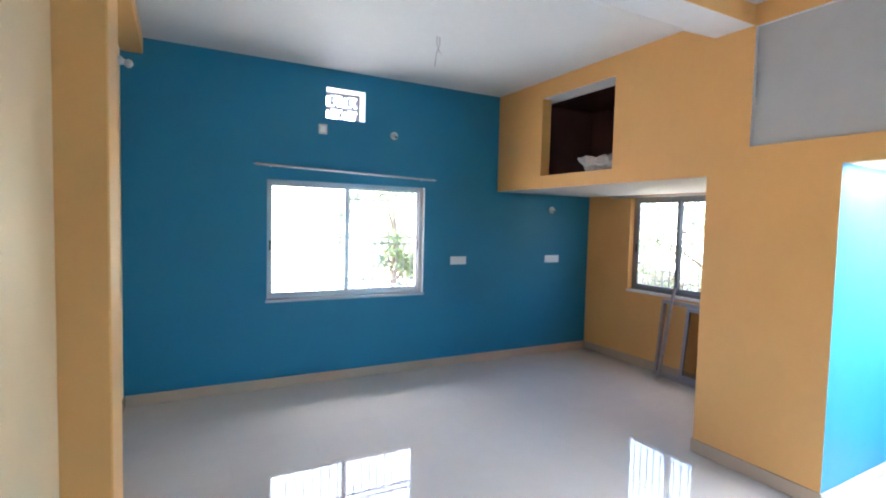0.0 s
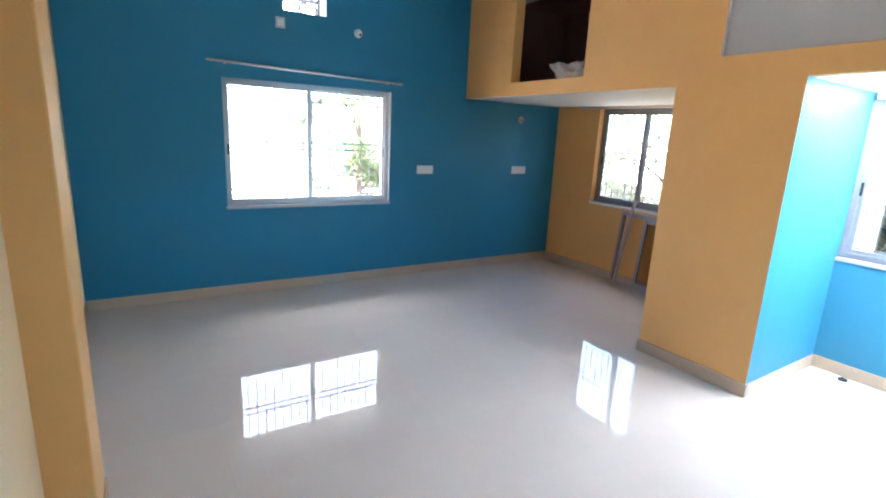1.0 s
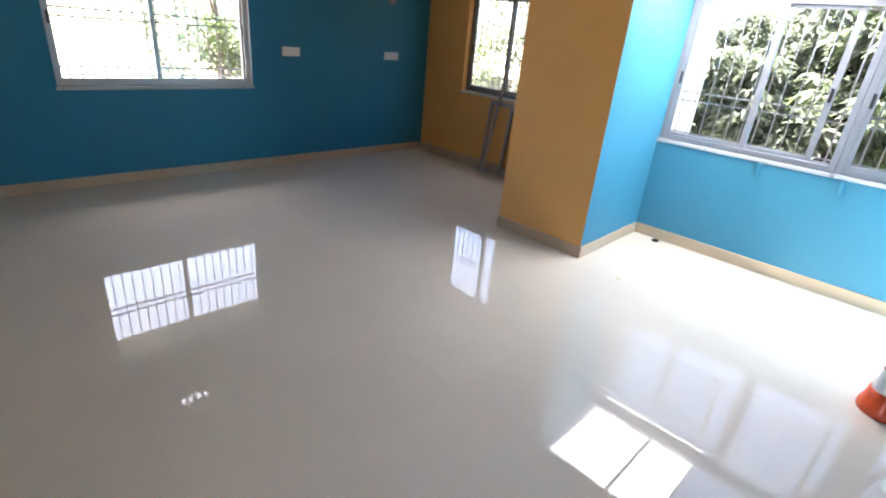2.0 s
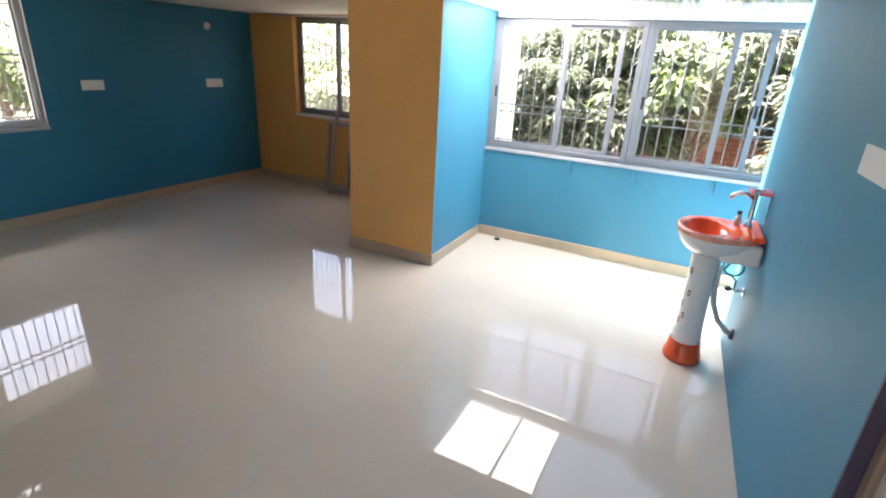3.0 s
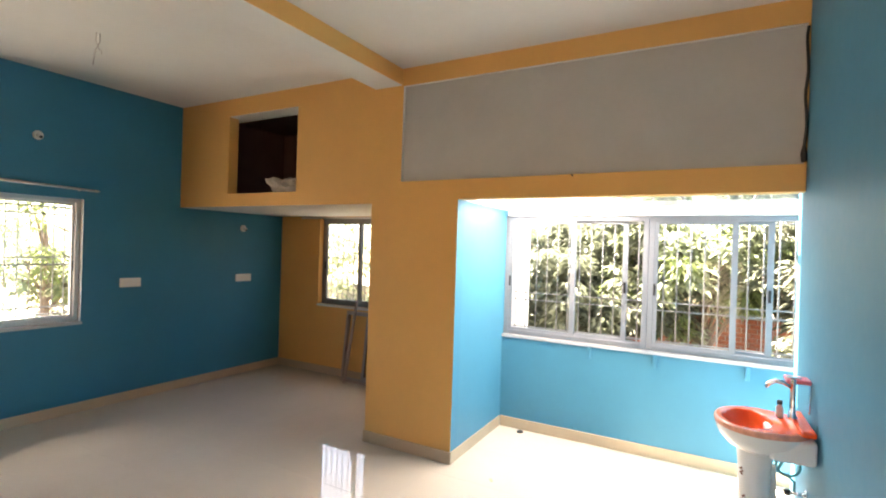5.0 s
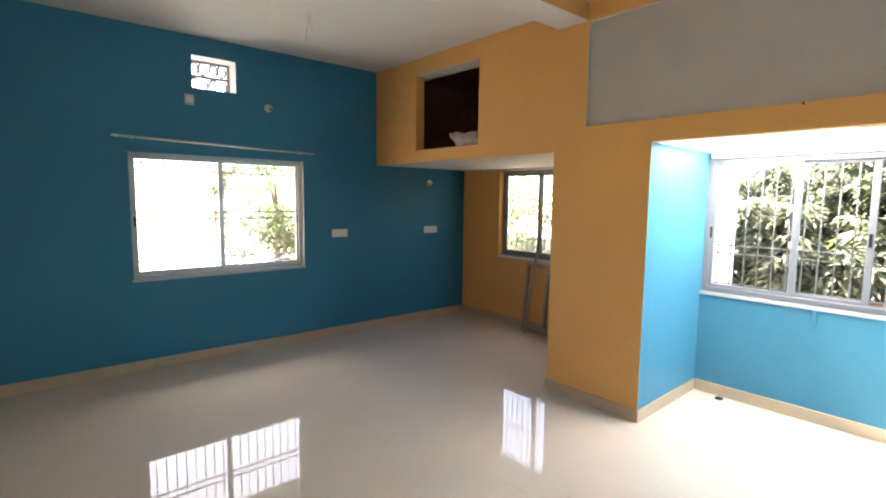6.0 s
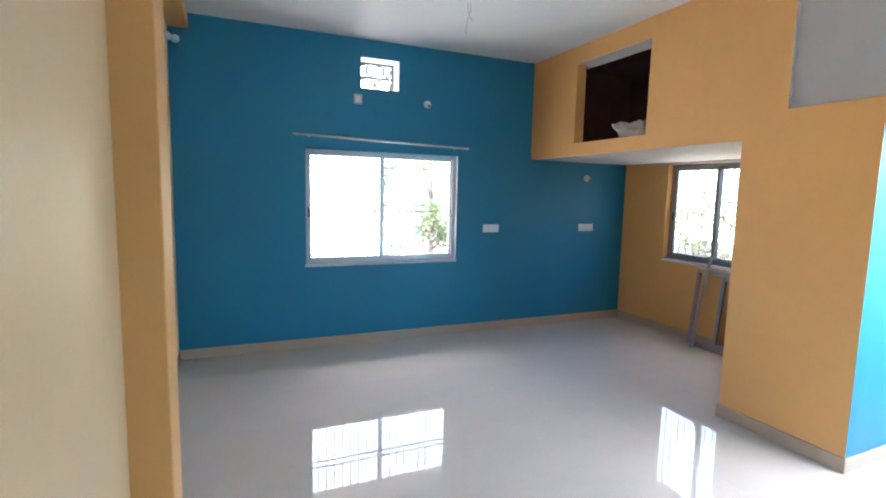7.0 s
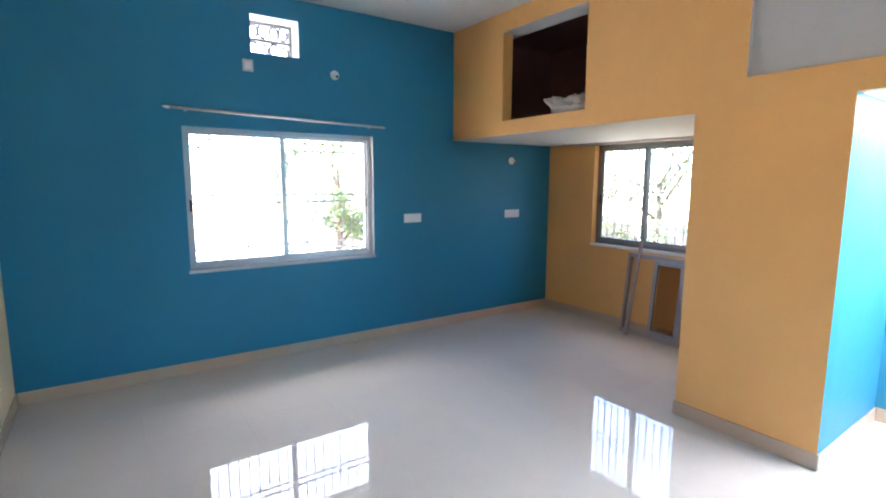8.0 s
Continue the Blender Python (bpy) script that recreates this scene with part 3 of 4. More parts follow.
curtain_rod(pose(0.95, YB - 0.08, 2.225, 0, 1.4, 0), 1.86, "slim steel curtain rod above the window", (0.12, 1.76))
curtain_rod(pose(XB - 0.08, 4.92, 2.075, 0, 0, -90), 1.7, "slim steel curtain rod under the loft", (0.15, 1.5))


def switch_plate(m, w, h, modules, label, cover=PLASTIC):
    sp = thing("switch_plate", m, label, "switch plate", "switch plates")
    bm = bmesh.new()
    box(bm, -w / 2, w / 2, -0.011, -0.0005, -h / 2, h / 2, 0.004, 2)
    face = part("plate", bm, cover, sp)
    n = modules
    mw = (w - 0.03) / max(n, 1)
    for k in range(n):
        bm = bmesh.new()
        x = -w / 2 + 0.015 + k * mw
        box(bm, x + 0.001, x + mw - 0.001, -0.0145, -0.0115, -h / 2 + 0.018, h / 2 - 0.018, 0.0015)
        part("rocker", bm, PLASTIC, face)
    return sp


switch_plate(pose(3.215, YB, 1.257), 0.215, 0.095, 6, "white modular switch plate on the blue wall")
switch_plate(pose(4.645, YB, 1.257), 0.235, 0.095, 6, "white modular switch plate near the corner of the blue wall")
switch_plate(pose(1.578, YB, 2.632), 0.088, 0.100, 1, "small white socket cover below the ventilator", PLASTIC_GREY)
switch_plate(on_south(2.072, 0, 1.475, 180), 0.262, 0.092, 0, "large white blank switch plate on the blue wall")


def wall_holder(m, label):
    wh = thing("lamp_holder", m, label, "lamp holder", "lamp holders")
    bm = bmesh.new()
    tube(bm, [(0, -0.0005, 0), (0, -0.012, 0), (0, -0.018, 0)], [0.042, 0.042, 0.03], 24)
    part("rose", bm, PLASTIC, wh)
    bm = bmesh.new()
    tube(bm, [(0, -0.018, 0), (0, -0.05, -0.012), (0, -0.062, -0.02)], [0.022, 0.020, 0.019], 16)
    sock = part("socket", bm, PLASTIC, wh)
    bm = bmesh.new()
    tube(bm, [(0.0, -0.0625, -0.0202), (0.0, -0.066, -0.022)], [0.014, 0.013], 12)
    part("contact", bm, BLACK, sock, "dark socket mouth")
    return wh


wall_holder(pose(2.363, YB, 2.641), "white angled lamp holder without bulb on the blue wall")
wall_holder(pose(4.62, YB, 1.90), "white angled lamp holder near the bay corner")

bulb = thing("wall_lamp", pose(XL, 5.2, 2.97, 0, 0, 90), "white wall lamp with bulb, switched off", "wall lamp")
bm = bmesh.new()
tube(bm, [(0, -0.0005, 0), (0, -0.02, 0), (0, -0.05, -0.01)], [0.04, 0.036, 0.02], 20)
part("holder", bm, PLASTIC, bulb)
bm = bmesh.new()
tube(bm, [(0, -0.045, -0.009), (0, -0.058, -0.012), (0, -0.078, -0.016), (0, -0.100, -0.02), (0, -0.112, -0.022)], [0.016, 0.028, 0.036, 0.028, 0.006], 18)
part("bulb", bm, PLASTIC, bulb, "white glass bulb")

# loose wires at the ceiling point
wire = thing("ceiling_wire", pose(2.18, 4.04, ZC), "bare fan wires hanging from the ceiling", "wire")
for s in (1, -1):
    bm = bmesh.new()
    tube(bm, [(0.012 * s, 0, -0.001), (0.014 * s, 0, -0.06), (-0.012 * s, 0.004 * s, -0.13), (-0.026 * s, 0, -0.17 - 0.05 * s), (-0.028 * s, 0.0, -0.20 - 0.05 * s)], 0.003, 6)
    part("strand", bm, COPPER, wire)

# dark cable in the corner by the infill panel
cable = []
for k in range(18):
    z = 3.08 - k * 0.046
    cable.append((XP - 0.004 + 0.006 * math.sin(k * 1.7), YS + 0.012 + 0.005 * math.sin(k * 0.9), z))
bm = bmesh.new()
tube(bm, cable, [0.009 + (0.009 if k > 15 else 0) for k in range(18)], 6)
tagged(part("cable", bm, BLACK), "black cable in the corner beside the grey panel", "cable")

# bent nail under the grey panel
bm = bmesh.new()
tube(bm, [(0.0, 0, 0), (-0.022, 0, -0.002), (-0.028, 0, 0.006)], [0.004, 0.004, 0.003], 8)
tube(bm, [(-0.0275, 0, 0.004), (-0.029, 0, 0.007)], [0.007, 0.007], 8)
tagged(part("nail", bm, BLACK, at=pose(XP - 0.0002, 0.88, 2.272)), "small dark bent nail in the orange plaster", "nail")

# cloth sack in the loft
bm = bmesh.new()
bmesh.ops.create_icosphere(bm, subdivisions=4, radius=1.0)
for v in bm.verts:
    p = v.co.copy()
    n1 = noise.noise(p * 1.6 + Vector((3, 1, 7)))
    n2 = noise.noise(p * 4.5)
    n3 = abs(noise.noise(p * 7.5 + Vector((1, 5, 2))))
    r = 1 + 0.38 * n1 + 0.16 * n2 - 0.22 * n3
    x, y, z = p.x * 0.13 * r, p.y * 0.25 * r, (p.z * 0.5 + 0.40) * 0.175 * (1 + 0.4 * n1 + 0.25 * n2 - 0.45 * n3)
    if p.y > 0.3:
        z += 0.13 * (p.y - 0.3)
    v.co = (x, y, max(0.0, z))
for f in bm.faces:
    f.smooth = True
sack = part("sack", bm, SACK, at=pose(XP + 0.19, 3.92, 2.238))
tagged(sack, "crumpled white cloth sack lying in the loft opening", "sack")


# ---- loose window frame leaning in the bay ----
ALU_LOOSE = plain("grey anodised aluminium", (0.33, 0.31, 0.325), 0.4, 0.4, 0.1, 40, 0.05)
ALU_PALE = plain("pale anodised aluminium", (0.37, 0.30, 0.275), 0.4, 0.3, 0.12, 40, 0.05)
GLASS_BROWN = window_glass("brown tinted glass", (0.86, 0.80, 0.74))


def loose_frame(m, w, h, label):
    """An unfitted window frame, local x along the wall, y towards it, with one sash slid to its far side."""
    fr = thing("loose_window_frame", m, label, "window frame")
    for nm, b in (("jamb", (0, 0.028, 0, 0.055, 0, h)), ("jamb", (w - 0.028, w, 0, 0.055, 0, h)),
                  ("bottom_rail", (0.028, w - 0.028, 0, 0.055, 0, 0.030)), ("top_rail", (0.028, w - 0.028, 0, 0.055, h - 0.030, h))):
        bm = bmesh.new()
        box(bm, *b, 0.002)
        part(nm, bm, ALU_PALE, fr)
    for z0, z1 in ((0.030, 0.048), (h - 0.048, h - 0.030)):
        for y in (0.004, 0.027, 0.049):
            bm = bmesh.new()
            box(bm, 0.028, w - 0.028, y - 0.002, y + 0.002, z0, z1)
            part("track", bm, ALU_LOOSE, fr)
    x0, x1, z0, z1, bar = w * 0.47, w - 0.030, 0.052, h - 0.052, 0.040
    bm = bmesh.new()
    box(bm, x0, x0 + bar, 0.007, 0.025, z0, z1, 0.002)
    box(bm, x1 - bar, x1, 0.007, 0.025, z0, z1, 0.002)
    box(bm, x0 + bar, x1 - bar, 0.008, 0.024, z0, z0 + bar, 0.002)
    box(bm, x0 + bar, x1 - bar, 0.008, 0.024, z1 - bar, z1, 0.002)
    sh = part("sash", bm, ALU_LOOSE, fr, "grey aluminium sash")
    bm = bmesh.new()
    box(bm, x0 + bar - 0.003, x1 - bar + 0.003, 0.014, 0.018, z0 + bar - 0.003, z1 - bar + 0.003)
    part("pane", bm, GLASS_BROWN, sh, "brown tinted pane")
    bm = bmesh.new()
    box(bm, x0 + bar, x0 + bar + 0.012, 0.005, 0.013, z0 + bar, z1 - bar, 0.002)
    part("gasket", bm, RUBBER, sh, "black rubber gasket")
    return fr


loose_frame(pose(XB - 0.150, 4.140, 0.002, 0, 0, -92) @ pose(0, 0, 0, -6.0, 0, 0), 0.70, 0.885, "unfitted pale aluminium window frame leaning on the wall")
bm = bmesh.new()
box(bm, -0.017, 0.017, -0.012, 0.012, 0, 1.04, 0.002)
pl = part("aluminium_bar", bm, ALU_PALE, at=pose(XB - 0.235, 4.005, 0.002, 0, 0, -90) @ pose(0, 0, 0, -10.5, 0.9, 0))
tagged(pl, "pale aluminium bar leaning on the window sill", "metal bar")


# ---- wash basin ----
basin = thing("wash_basin", on_south(3.39, 0, 0), "orange and white ceramic pedestal wash basin on the tiles", "wash basin")
PX, PYC = 0.0, 0.245
# pedestal, local y runs out from the wall
bm = bmesh.new()
lathe(bm, [(0.086, 0.125), (0.085, 0.16), (0.080, 0.25), (0.075, 0.40), (0.074, 0.52), (0.077, 0.62), (0.083, 0.70), (0.088, 0.735)], 32, (PX, PYC), 1.0, 1.0)
ped = part("pedestal", bm, CERAMIC, basin)
for z, a, rr in ((0.60, 2.2, 0.0775), (0.46, 2.45, 0.0752), (0.38, 2.0, 0.0765), (0.31, 2.4, 0.0785), (0.27, 2.1, 0.080)):
    bm = bmesh.new()
    for q in range(5):
        b = a + 0.10 * math.cos(q * 1.257)
        zz = z + 0.016 * math.sin(q * 1.257)
        c = Vector((PX + rr * math.cos(b), PYC + rr * math.sin(b), zz))
        d = Vector((math.cos(b), math.sin(b), 0))
        tube(bm, [c - d * 0.003, c + d * 0.0012], [0.0075, 0.005], 7)
    part("motif", bm, MOTIF, ped, "brown painted flower")
bm = bmesh.new()
lathe(bm, [(0.108, 0.0), (0.112, 0.015), (0.110, 0.04), (0.100, 0.065), (0.094, 0.10), (0.090, 0.130), (0.080, 0.132)], 32, (PX, PYC))
part("pedestal_foot", bm, CERAMIC_O, basin, "orange glazed foot")


def outline(t, grow=0.0):
    """D-shaped plan of the basin: flat at the wall, round in front."""
    a = t * 2 * math.pi
    c, s = math.cos(a), math.sin(a)
    y = 0.235 + (0.205 + grow) * s if s > 0 else 0.235 + (0.225 + min(grow, 0.0)) * s
    wide = (0.235 + grow) * (abs(c) ** (1.0 if s > 0 else 0.55)) * (1 if c >= 0 else -1)
    if s < 0:
        wide *= 1 - 0.10 * (-s)
    return wide, y


N = 56
def basin_rings(levels, centre=(0.0, 0.24)):
    bm = bmesh.new()
    rings = []
    for k_in, grow, z in levels:
        ring = []
        for i in range(N):
            x, y = outline(i / N, grow)
            ring.append(bm.verts.new((centre[0] + (x - centre[0]) * k_in, centre[1] + (y - centre[1]) * k_in, z)))
        rings.append(ring)
    for a, b in zip(rings, rings[1:]):
        for i in range(N):
            f = bm.faces.new((a[i], a[(i + 1) % N], b[(i + 1) % N], b[i]))
            f.smooth = True
    return bm, rings


bm, rings = basin_rings([(0.36, 0, 0.715), (0.50, 0, 0.722), (0.72, 0, 0.745), (0.88, 0, 0.785), (0.965, 0, 0.825), (0.99, 0, 0.842)])
bm.faces.new(rings[0][::-1])
bowl = part("bowl", bm, CERAMIC, basin, "white glazed outer bowl")
bm, rings = basin_rings([(0.99, 0, 0.842), (1.005, 0, 0.850), (1.006, 0, 0.864), (0.985, 0, 0.873), (0.955, 0, 0.8735)])
part("lip", bm, LIP, basin, "worn pale orange lip")
bm, rings = basin_rings([(0.955, 0, 0.8735), (0.93, 0, 0.872)])
# deck and hollow
inner = []
for dz, k, cy in ((0.872, 1.0, 0.285), (0.862, 0.95, 0.285), (0.82, 0.86, 0.28), (0.77, 0.62, 0.275), (0.752, 0.30, 0.27), (0.750, 0.08, 0.27)):
    inner.append([bm.verts.new((0.185 * k * math.cos(2 * math.pi * i / N), cy + 0.120 * k * math.sin(2 * math.pi * i / N), dz)) for i in range(N)])
for a, b in zip([rings[-1]] + inner, inner):
    for i in range(N):
        f = bm.faces.new((a[i], a[(i + 1) % N], b[(i + 1) % N], b[i]))
        f.smooth = True
bm.faces.new(inner[-1])
part("rim", bm, CERAMIC_O, basin, "orange glazed rim and hollow")
bm = bmesh.new()
lathe(bm, [(0.024, 0.7505), (0.024, 0.753), (0.016, 0.754)], 20, (0, 0.27))
part("drain", bm, CHROME, bowl, "chrome drain")
bm = bmesh.new()
box(bm, -0.175, 0.175, 0.001, 0.20, 0.722, 0.846, 0.022, 3)
part("back_body", bm, CERAMIC, basin)
bm = bmesh.new()
box(bm, -0.20, 0.20, 0.012, 0.075, 0.868, 0.900, 0.012, 3)
part("back_ledge", bm, CERAMIC_O, basin, "orange raised ledge at the wall")

tap = thing("basin_tap", on_south(3.39, 0.085, 0.9005), "tall chrome tap standing on the basin", "tap")
bm = bmesh.new()
lathe(bm, [(0.026, 0.0), (0.024, 0.012), (0.015, 0.03), (0.014, 0.18), (0.017, 0.185), (0.017, 0.205), (0.008, 0.21)], 20)
tap_body = part("body", bm, CHROME, tap)
bm = bmesh.new()
tube(bm, [(0, 0.008, 0.165), (0, 0.04, 0.185), (0, 0.075, 0.188), (0, 0.105, 0.172), (0, 0.120, 0.150)], [0.011, 0.012, 0.012, 0.012, 0.011], 14)
part("spout", bm, CHROME, tap)
bm = bmesh.new()
box(bm, -0.012, 0.012, -0.035, 0.03, 0.211, 0.221, 0.004, 2)
part("lever", bm, CHROME, tap_body)

dish = thing("soap_dish", on_south(3.44, 0, 1.085), "pink plastic soap dish on a chrome bracket", "soap dish")
bm = bmesh.new()
box(bm, -0.06, 0.06, 0.006, 0.115, 0.0, 0.022, 0.008, 2)
part("tray", bm, PINK, dish)
bm = bmesh.new()
box(bm, -0.012, 0.012, 0.0005, 0.006, -0.16, 0.02, 0.002)
part("bracket", bm, CHROME, dish)

dial = thing("soap_bottle", on_south(3.50, 0.125, 0.8735), "small clear plastic bottle on the basin rim", "bottle")
bm = bmesh.new()
lathe(bm, [(0.017, 0.0), (0.019, 0.006), (0.018, 0.05), (0.009, 0.062), (0.009, 0.068)], 16)
bottle = part("bottle_body", bm, PLASTIC_GREY, dial)
bm = bmesh.new()
lathe(bm, [(0.012, 0.068), (0.013, 0.072), (0.013, 0.088), (0.010, 0.09)], 16)
part("cap", bm, BLACK, bottle, "black cap")

# supply valve, hose and waste pipe
valve = thing("angle_valve", on_south(3.46, 0, 0.49), "chrome angle valve with coiled hose on the wall", "valve")
bm = bmesh.new()
tube(bm, [(0, 0.0005, 0), (0, 0.006, 0), (0, 0.008, 0)], [0.03, 0.03, 0.012], 20)
part("flange", bm, CHROME, valve)
bm = bmesh.new()
tube(bm, [(0, 0.008, 0), (0, 0.07, 0)], 0.011, 12)
stem = part("stem", bm, CHROME, valve)
bm = bmesh.new()
tube(bm, [(0, 0.072, 0), (0, 0.085, 0), (0, 0.10, 0)], [0.017, 0.019, 0.015], 14)
part("knob", bm, BLACK, stem, "dark valve knob")
bm = bmesh.new()
hp = [(0, 0.055, 0.010), (0, 0.055, 0.06)]
for k in range(22):
    a = -math.pi / 2 + 2.3 * math.pi * k / 21
    hp.append((0.004 * k / 21, 0.085 + 0.055 * math.cos(a), 0.14 + 0.055 * math.sin(a)))
hp += [(0, 0.07, 0.25), (0, 0.06, 0.30)]
tube(bm, hp, 0.007, 8)
part("hose", bm, TEAL_HOSE, valve, "coiled teal hose")

waste = thing("waste_pipe", on_south(3.40, 0, 0.2), "grey plastic waste pipe into the wall", "pipe")
bm = bmesh.new()
tube(bm, [(0, 0.165, 0.44), (0, 0.16, 0.30), (0, 0.145, 0.20), (0, 0.10, 0.10), (0, 0.05, 0.045), (0, 0.012, 0.03)], 0.018, 12)
part("pipe", bm, PLASTIC_GREY, waste)
bm = bmesh.new()
tube(bm, [(0, 0.0005, 0.028), (0, 0.012, 0.028), (0, 0.018, 0.03)], [0.034, 0.034, 0.022], 20)
part("collar", bm, BLACK, waste, "dark wall collar")

fd = thing("floor_drain", pose(4.74, 1.57, 0.0005), "small dark drain plug on the floor by the skirting", "drain")
bm = bmesh.new()
lathe(bm, [(0.030, 0.0), (0.032, 0.004), (0.028, 0.012), (0.014, 0.014)], 20)
part("plug", bm, BLACK, fd)
bm = bmesh.new()
lathe(bm, [(0.012, 0.014), (0.012, 0.02), (0.008, 0.021)], 12)
part("nub", bm, BLACK, fd)

bm = bmesh.new()
box(bm, -0.02, 0.02, -0.012, 0.012, 0.0005, 0.004, 0.0015)
for v in bm.verts:
    v.co.z += 0.004 * max(0, v.co.x) / 0.02
tagged(part("paper_scrap", bm, YELLOWED, at=pose(3.68, 1.40, 0.0, 0, 0, 35)), "small yellowed paper scrap on the floor tiles", "paper scrap")

# ---- doorway in the right wall ----
door = thing("door_1", on_south(DOOR[0], 0, 0), "beige door leaf closed in a brown frame", "door", kind="structure")
DW = DOOR[1] - DOOR[0]
for x0, x1 in ((DW - 0.052, DW - 0.012), (0.012, 0.052)):
    bm = bmesh.new()
    box(bm, x0, x1, -0.095, -0.036, 0.0, DOOR[3] - 0.047, 0.004)
    part("jamb", bm, BROWN, door, "brown painted jamb")
bm = bmesh.new()
box(bm, 0.012, DW - 0.012, -0.095, -0.036, DOOR[3] - 0.045, DOOR[3] - 0.005, 0.004)
part("head", bm, BROWN, door, "brown painted head")
bm = bmesh.new()
box(bm, 0.055, DW - 0.055, -0.085, -0.050, 0.006, DOOR[3] - 0.05, 0.003)
leaf = part("leaf", bm, DOORLEAF, door)
for z in (0.96, 1.08):
    bm = bmesh.new()
    box(bm, DW - 0.082, DW - 0.060, -0.0495, -0.043, z, z + 0.03, 0.002)
    part("bolt", bm, CHROME, leaf, "small steel bolt")
zc, k = 0.0, 0
while zc < DOOR[3] - 0.01:
    top = min(zc + 0.20, DOOR[3] - 0.002)
    bm = bmesh.new()
    box(bm, DW - 0.0105, DW - 0.0005, -0.1295, -0.0005, zc + 0.001, top - 0.001, 0.001)
    part("tile", bm, TILE_PURPLE if zc + 0.10 < 1.33 else TILE_BEIGE, door)
    zc, k = top, k + 1

# ---- outside ----
bm = bmesh.new()
box(bm, -250, 250, -250, 250, GROUND - 0.4, GROUND)
tagged(part("ground", bm, GRASS), "bare earth and dry grass around the house", "ground", kind="structure")

# concrete yard round the house, added to bounce sunlight onto the ceiling
bm = bmesh.new()
box(bm, -9.0, 7.6, -7.0, 30.0, GROUND + 0.004, GROUND + 0.06, 0.01)
tagged(part("pavement", bm, BOUNCE_YARD), "concrete yard added to bounce daylight indoors", "pavement", kind="structure")

# brick boundary wall
bwall = thing("boundary_wall", pose(10.2, 0, GROUND), "red brick garden boundary wall", "wall")
bm = bmesh.new()
box(bm, 0.008, 0.192, -7.0, 13.0, 0.0, 1.42)
part("mortar", bm, MORTAR, bwall)
bm = bmesh.new()
box(bm, -0.03, 0.23, -7.0, 13.0, 1.42, 1.48, 0.006)
part("coping", bm, CONCRETE, bwall)
bmb = bmesh.new()
box(bmb, 0, 0.2, 0.004, 0.226, 0.0, 0.072, 0.004)
brick_me = bpy.data.meshes.new("brick")
bmb.to_mesh(brick_me)
bmb.free()
brick_me.materials.append(BRICK)
for row in range(10, 18):
    for c in range(28):
        y = -1.2 + c * 0.235 + (0.117 if row % 2 else 0)
        o = new("brick", brick_me)
        o.parent = bwall
        o.location = (0, y, row * 0.079)


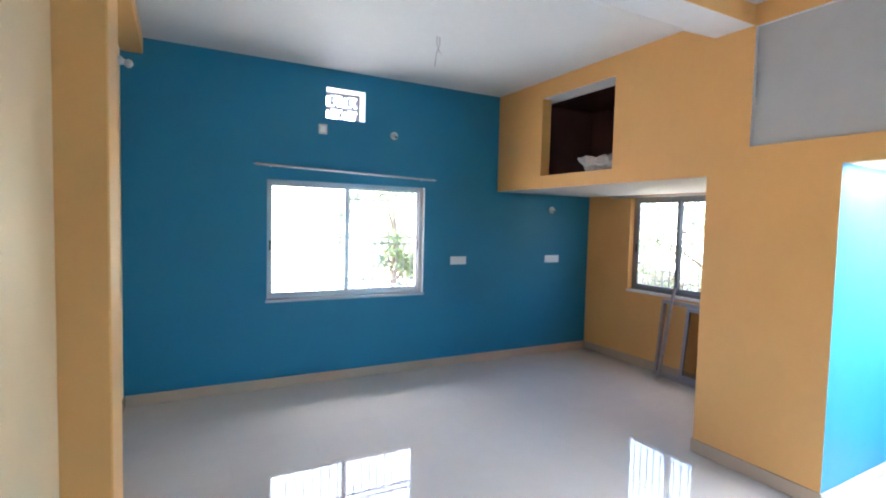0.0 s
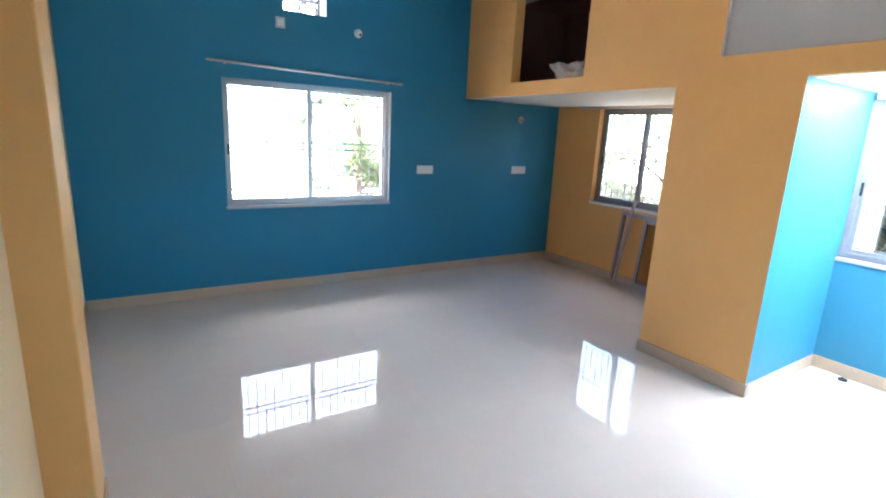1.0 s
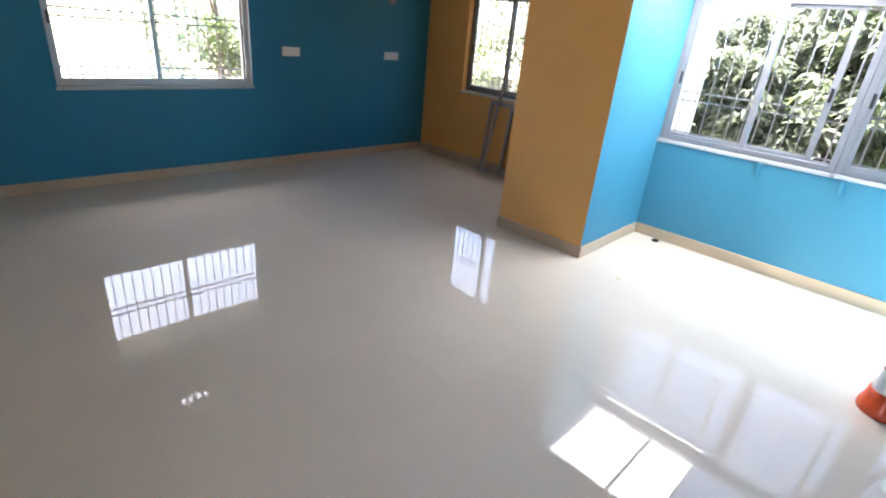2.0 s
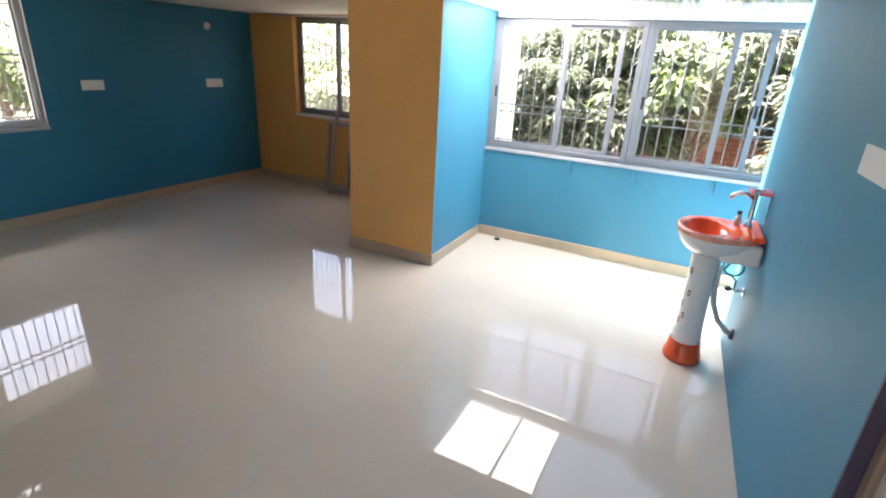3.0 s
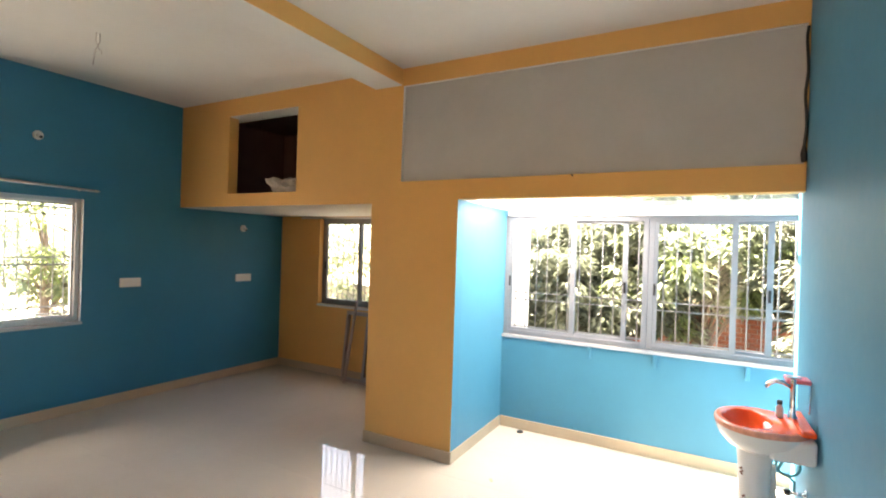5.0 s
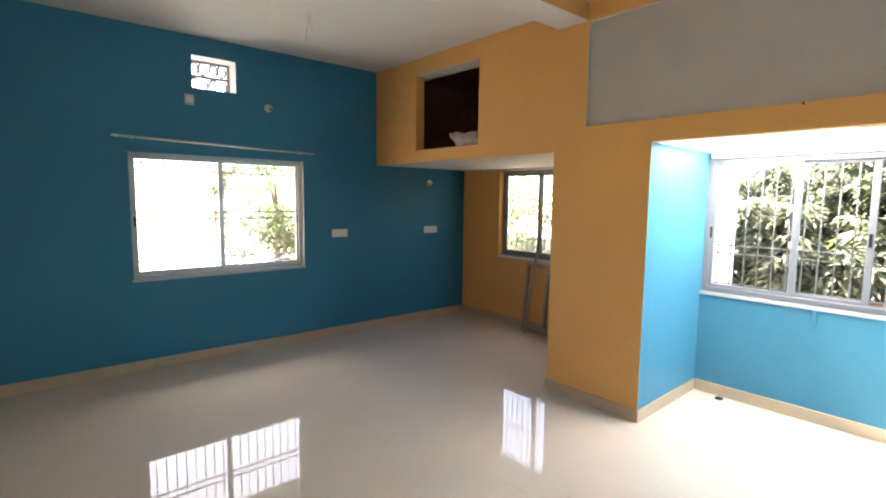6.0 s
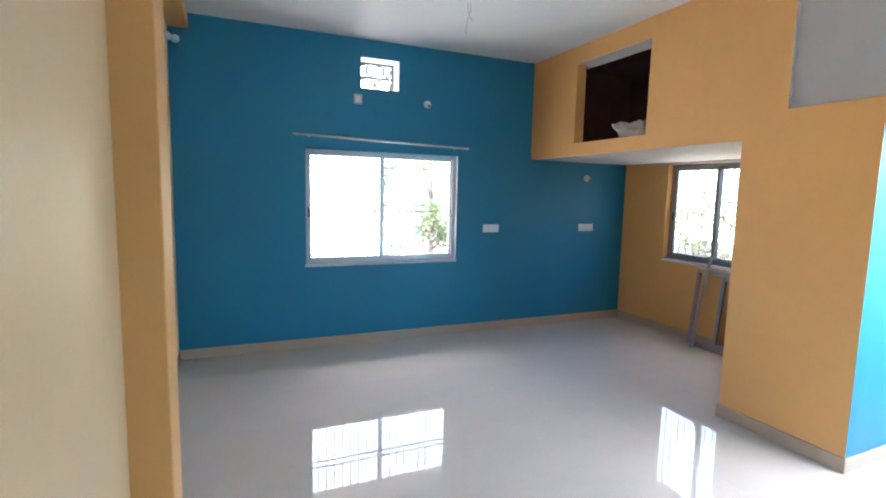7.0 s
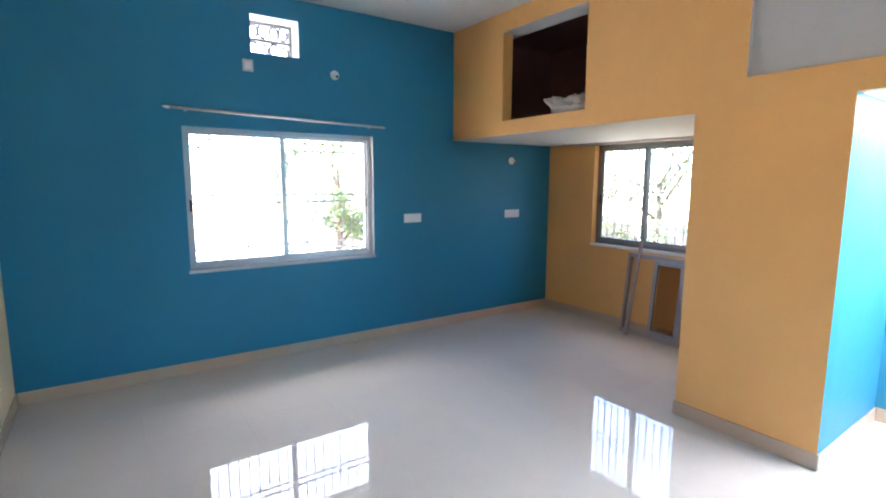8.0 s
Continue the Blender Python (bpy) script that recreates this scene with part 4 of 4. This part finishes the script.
def tree(base, height, radius, leaves, seed, label, bushy=1.0, young=0.06, crown_low=0.15, leaf_len=0.15, leaf=None):
    rnd = random.Random(seed)
    tr = thing("tree", pose(*base), label, "tree", "garden trees")
    bm = bmesh.new()
    top = (rnd.uniform(-0.2, 0.2), rnd.uniform(-0.2, 0.2), height * 0.75)
    tube(bm, [(0, 0, -0.05), (0.03, 0.02, height * 0.2), (0.05, -0.04, height * 0.45), top], [0.11, 0.09, 0.07, 0.03], 10)
    trunk = part("trunk", bm, BARK, tr)
    tips = []
    for k in range(9):
        a = 2 * math.pi * k / 9 + rnd.uniform(-0.3, 0.3)
        z0 = height * rnd.uniform(0.18, 0.6)
        r = radius * rnd.uniform(0.55, 0.95)
        end = (r * math.cos(a), r * math.sin(a), min(height * 0.95, z0 + height * rnd.uniform(0.1, 0.4)))
        midp = (end[0] * 0.5, end[1] * 0.5, z0 + (end[2] - z0) * 0.65)
        bm = bmesh.new()
        tube(bm, [(0.02, 0, z0), midp, end], [0.04, 0.025, 0.008], 7)
        part("limb", bm, BARK, trunk)
        tips += [end, midp]
    # leaf clumps around the limbs, drooping as mango leaves do
    clumps = []
    for k in range(int(70 * bushy)):
        a, rr = rnd.uniform(0, 2 * math.pi), radius * math.sqrt(rnd.random())
        edge = math.sqrt(max(0.0, 1 - (rr / radius) ** 2))
        zlo, zhi = height * crown_low, height * (0.55 + 0.45 * edge)
        clumps.append((rr * math.cos(a), rr * math.sin(a), rnd.uniform(zlo, zhi)))
    clumps += tips
    verts, faces, mats = [], [], []
    per = max(1, leaves // len(clumps))
    for c in clumps:
        isy = rnd.random() < young
        for _ in range(per):
            a = rnd.uniform(0, 2 * math.pi)
            d = rnd.uniform(0.02, 0.22)
            p = Vector((c[0] + d * math.cos(a), c[1] + d * math.sin(a), c[2] + rnd.uniform(-0.16, 0.16)))
            out = Vector((math.cos(a), math.sin(a), rnd.uniform(-1.1, 0.25))).normalized()
            side = out.cross(Vector((rnd.uniform(-0.4, 0.4), rnd.uniform(-0.4, 0.4), 1))).normalized()
            L = leaf_len * rnd.uniform(0.6, 1.15)
            wd = L * rnd.uniform(0.16, 0.25)
            nrm = side.cross(out)
            i = len(verts)
            verts += [p, p + out * L * 0.45 + side * wd + nrm * wd * 0.35, p + out * L * 0.5, p + out * L * 0.45 - side * wd + nrm * wd * 0.35, p + out * L - Vector((0, 0, L * 0.12))]
            faces += [(i, i + 1, i + 2), (i, i + 2, i + 3), (i + 1, i + 4, i + 2), (i + 2, i + 4, i + 3)]
            mats += [1 if isy else 0] * 4
    me = bpy.data.meshes.new("crown")
    me.from_pydata([tuple(v) for v in verts], [], faces)
    me.materials.append(leaf or LEAF)
    me.materials.append(LEAF_YOUNG)
    me.polygons.foreach_set("material_index", mats)
    cr = new("crown", me)
    cr.parent = tr
    tagged(cr, "long drooping leaves, paled for outdoor glare" if leaf else "long drooping dark green leaves", kind="stuff")
    return tr


G = GROUND
tree((8.3, 1.9, G), 3.15, 1.55, 16000, 1, "leafy mango tree close outside the alcove window", crown_low=0.32, leaf_len=0.17)
tree((8.9, 0.2, G), 3.75, 1.5, 10500, 2, "leafy mango tree with pale young shoots", young=0.25, leaf=LEAF_GLARE, crown_low=0.50, leaf_len=0.17)
tree((8.4, -1.5, G), 3.7, 1.5, 14000, 3, "dense dark green garden tree", crown_low=0.3, leaf_len=0.17)
tree((9.6, 3.6, G), 3.2, 1.6, 15200, 4, "broad leafy garden tree near the boundary wall")
tree((10.2, 7.0, G), 3.8, 1.9, 3200, 5, "leafy tree seen through the bay window", young=0.15, leaf=LEAF_GLARE, leaf_len=0.19)
tree((9.0, 9.2, G), 3.4, 1.7, 2600, 6, "leafy tree beyond the house corner", young=0.15, leaf=LEAF_GLARE, leaf_len=0.18)
tree((5.25, 12.4, G), 3.9, 1.45, 7500, 7, "light green tree in front of the blue wall's window", young=0.2, leaf=LEAF_GLARE, leaf_len=0.17)
tree((7.4, 15.2, G), 4.2, 1.9, 5700, 8, "tall garden tree far behind the window", young=0.25, leaf=LEAF_GLARE)
tree((10.0, 1.5, G), 3.4, 1.5, 12000, 9, "dense mango tree by the boundary wall", young=0.1, crown_low=0.4)
tree((13.2, -0.6, G), 3.6, 1.7, 3500, 10, "leafy tree behind the boundary wall", crown_low=0.1, leaf_len=0.22)
tree((13.4, 2.6, G), 3.5, 1.8, 9000, 12, "broad tree behind the boundary wall", crown_low=0.1, leaf_len=0.22)
tree((12.6, -3.4, G), 3.5, 1.7, 4000, 13, "dark leafy tree behind the garden", crown_low=0.1, leaf_len=0.22)
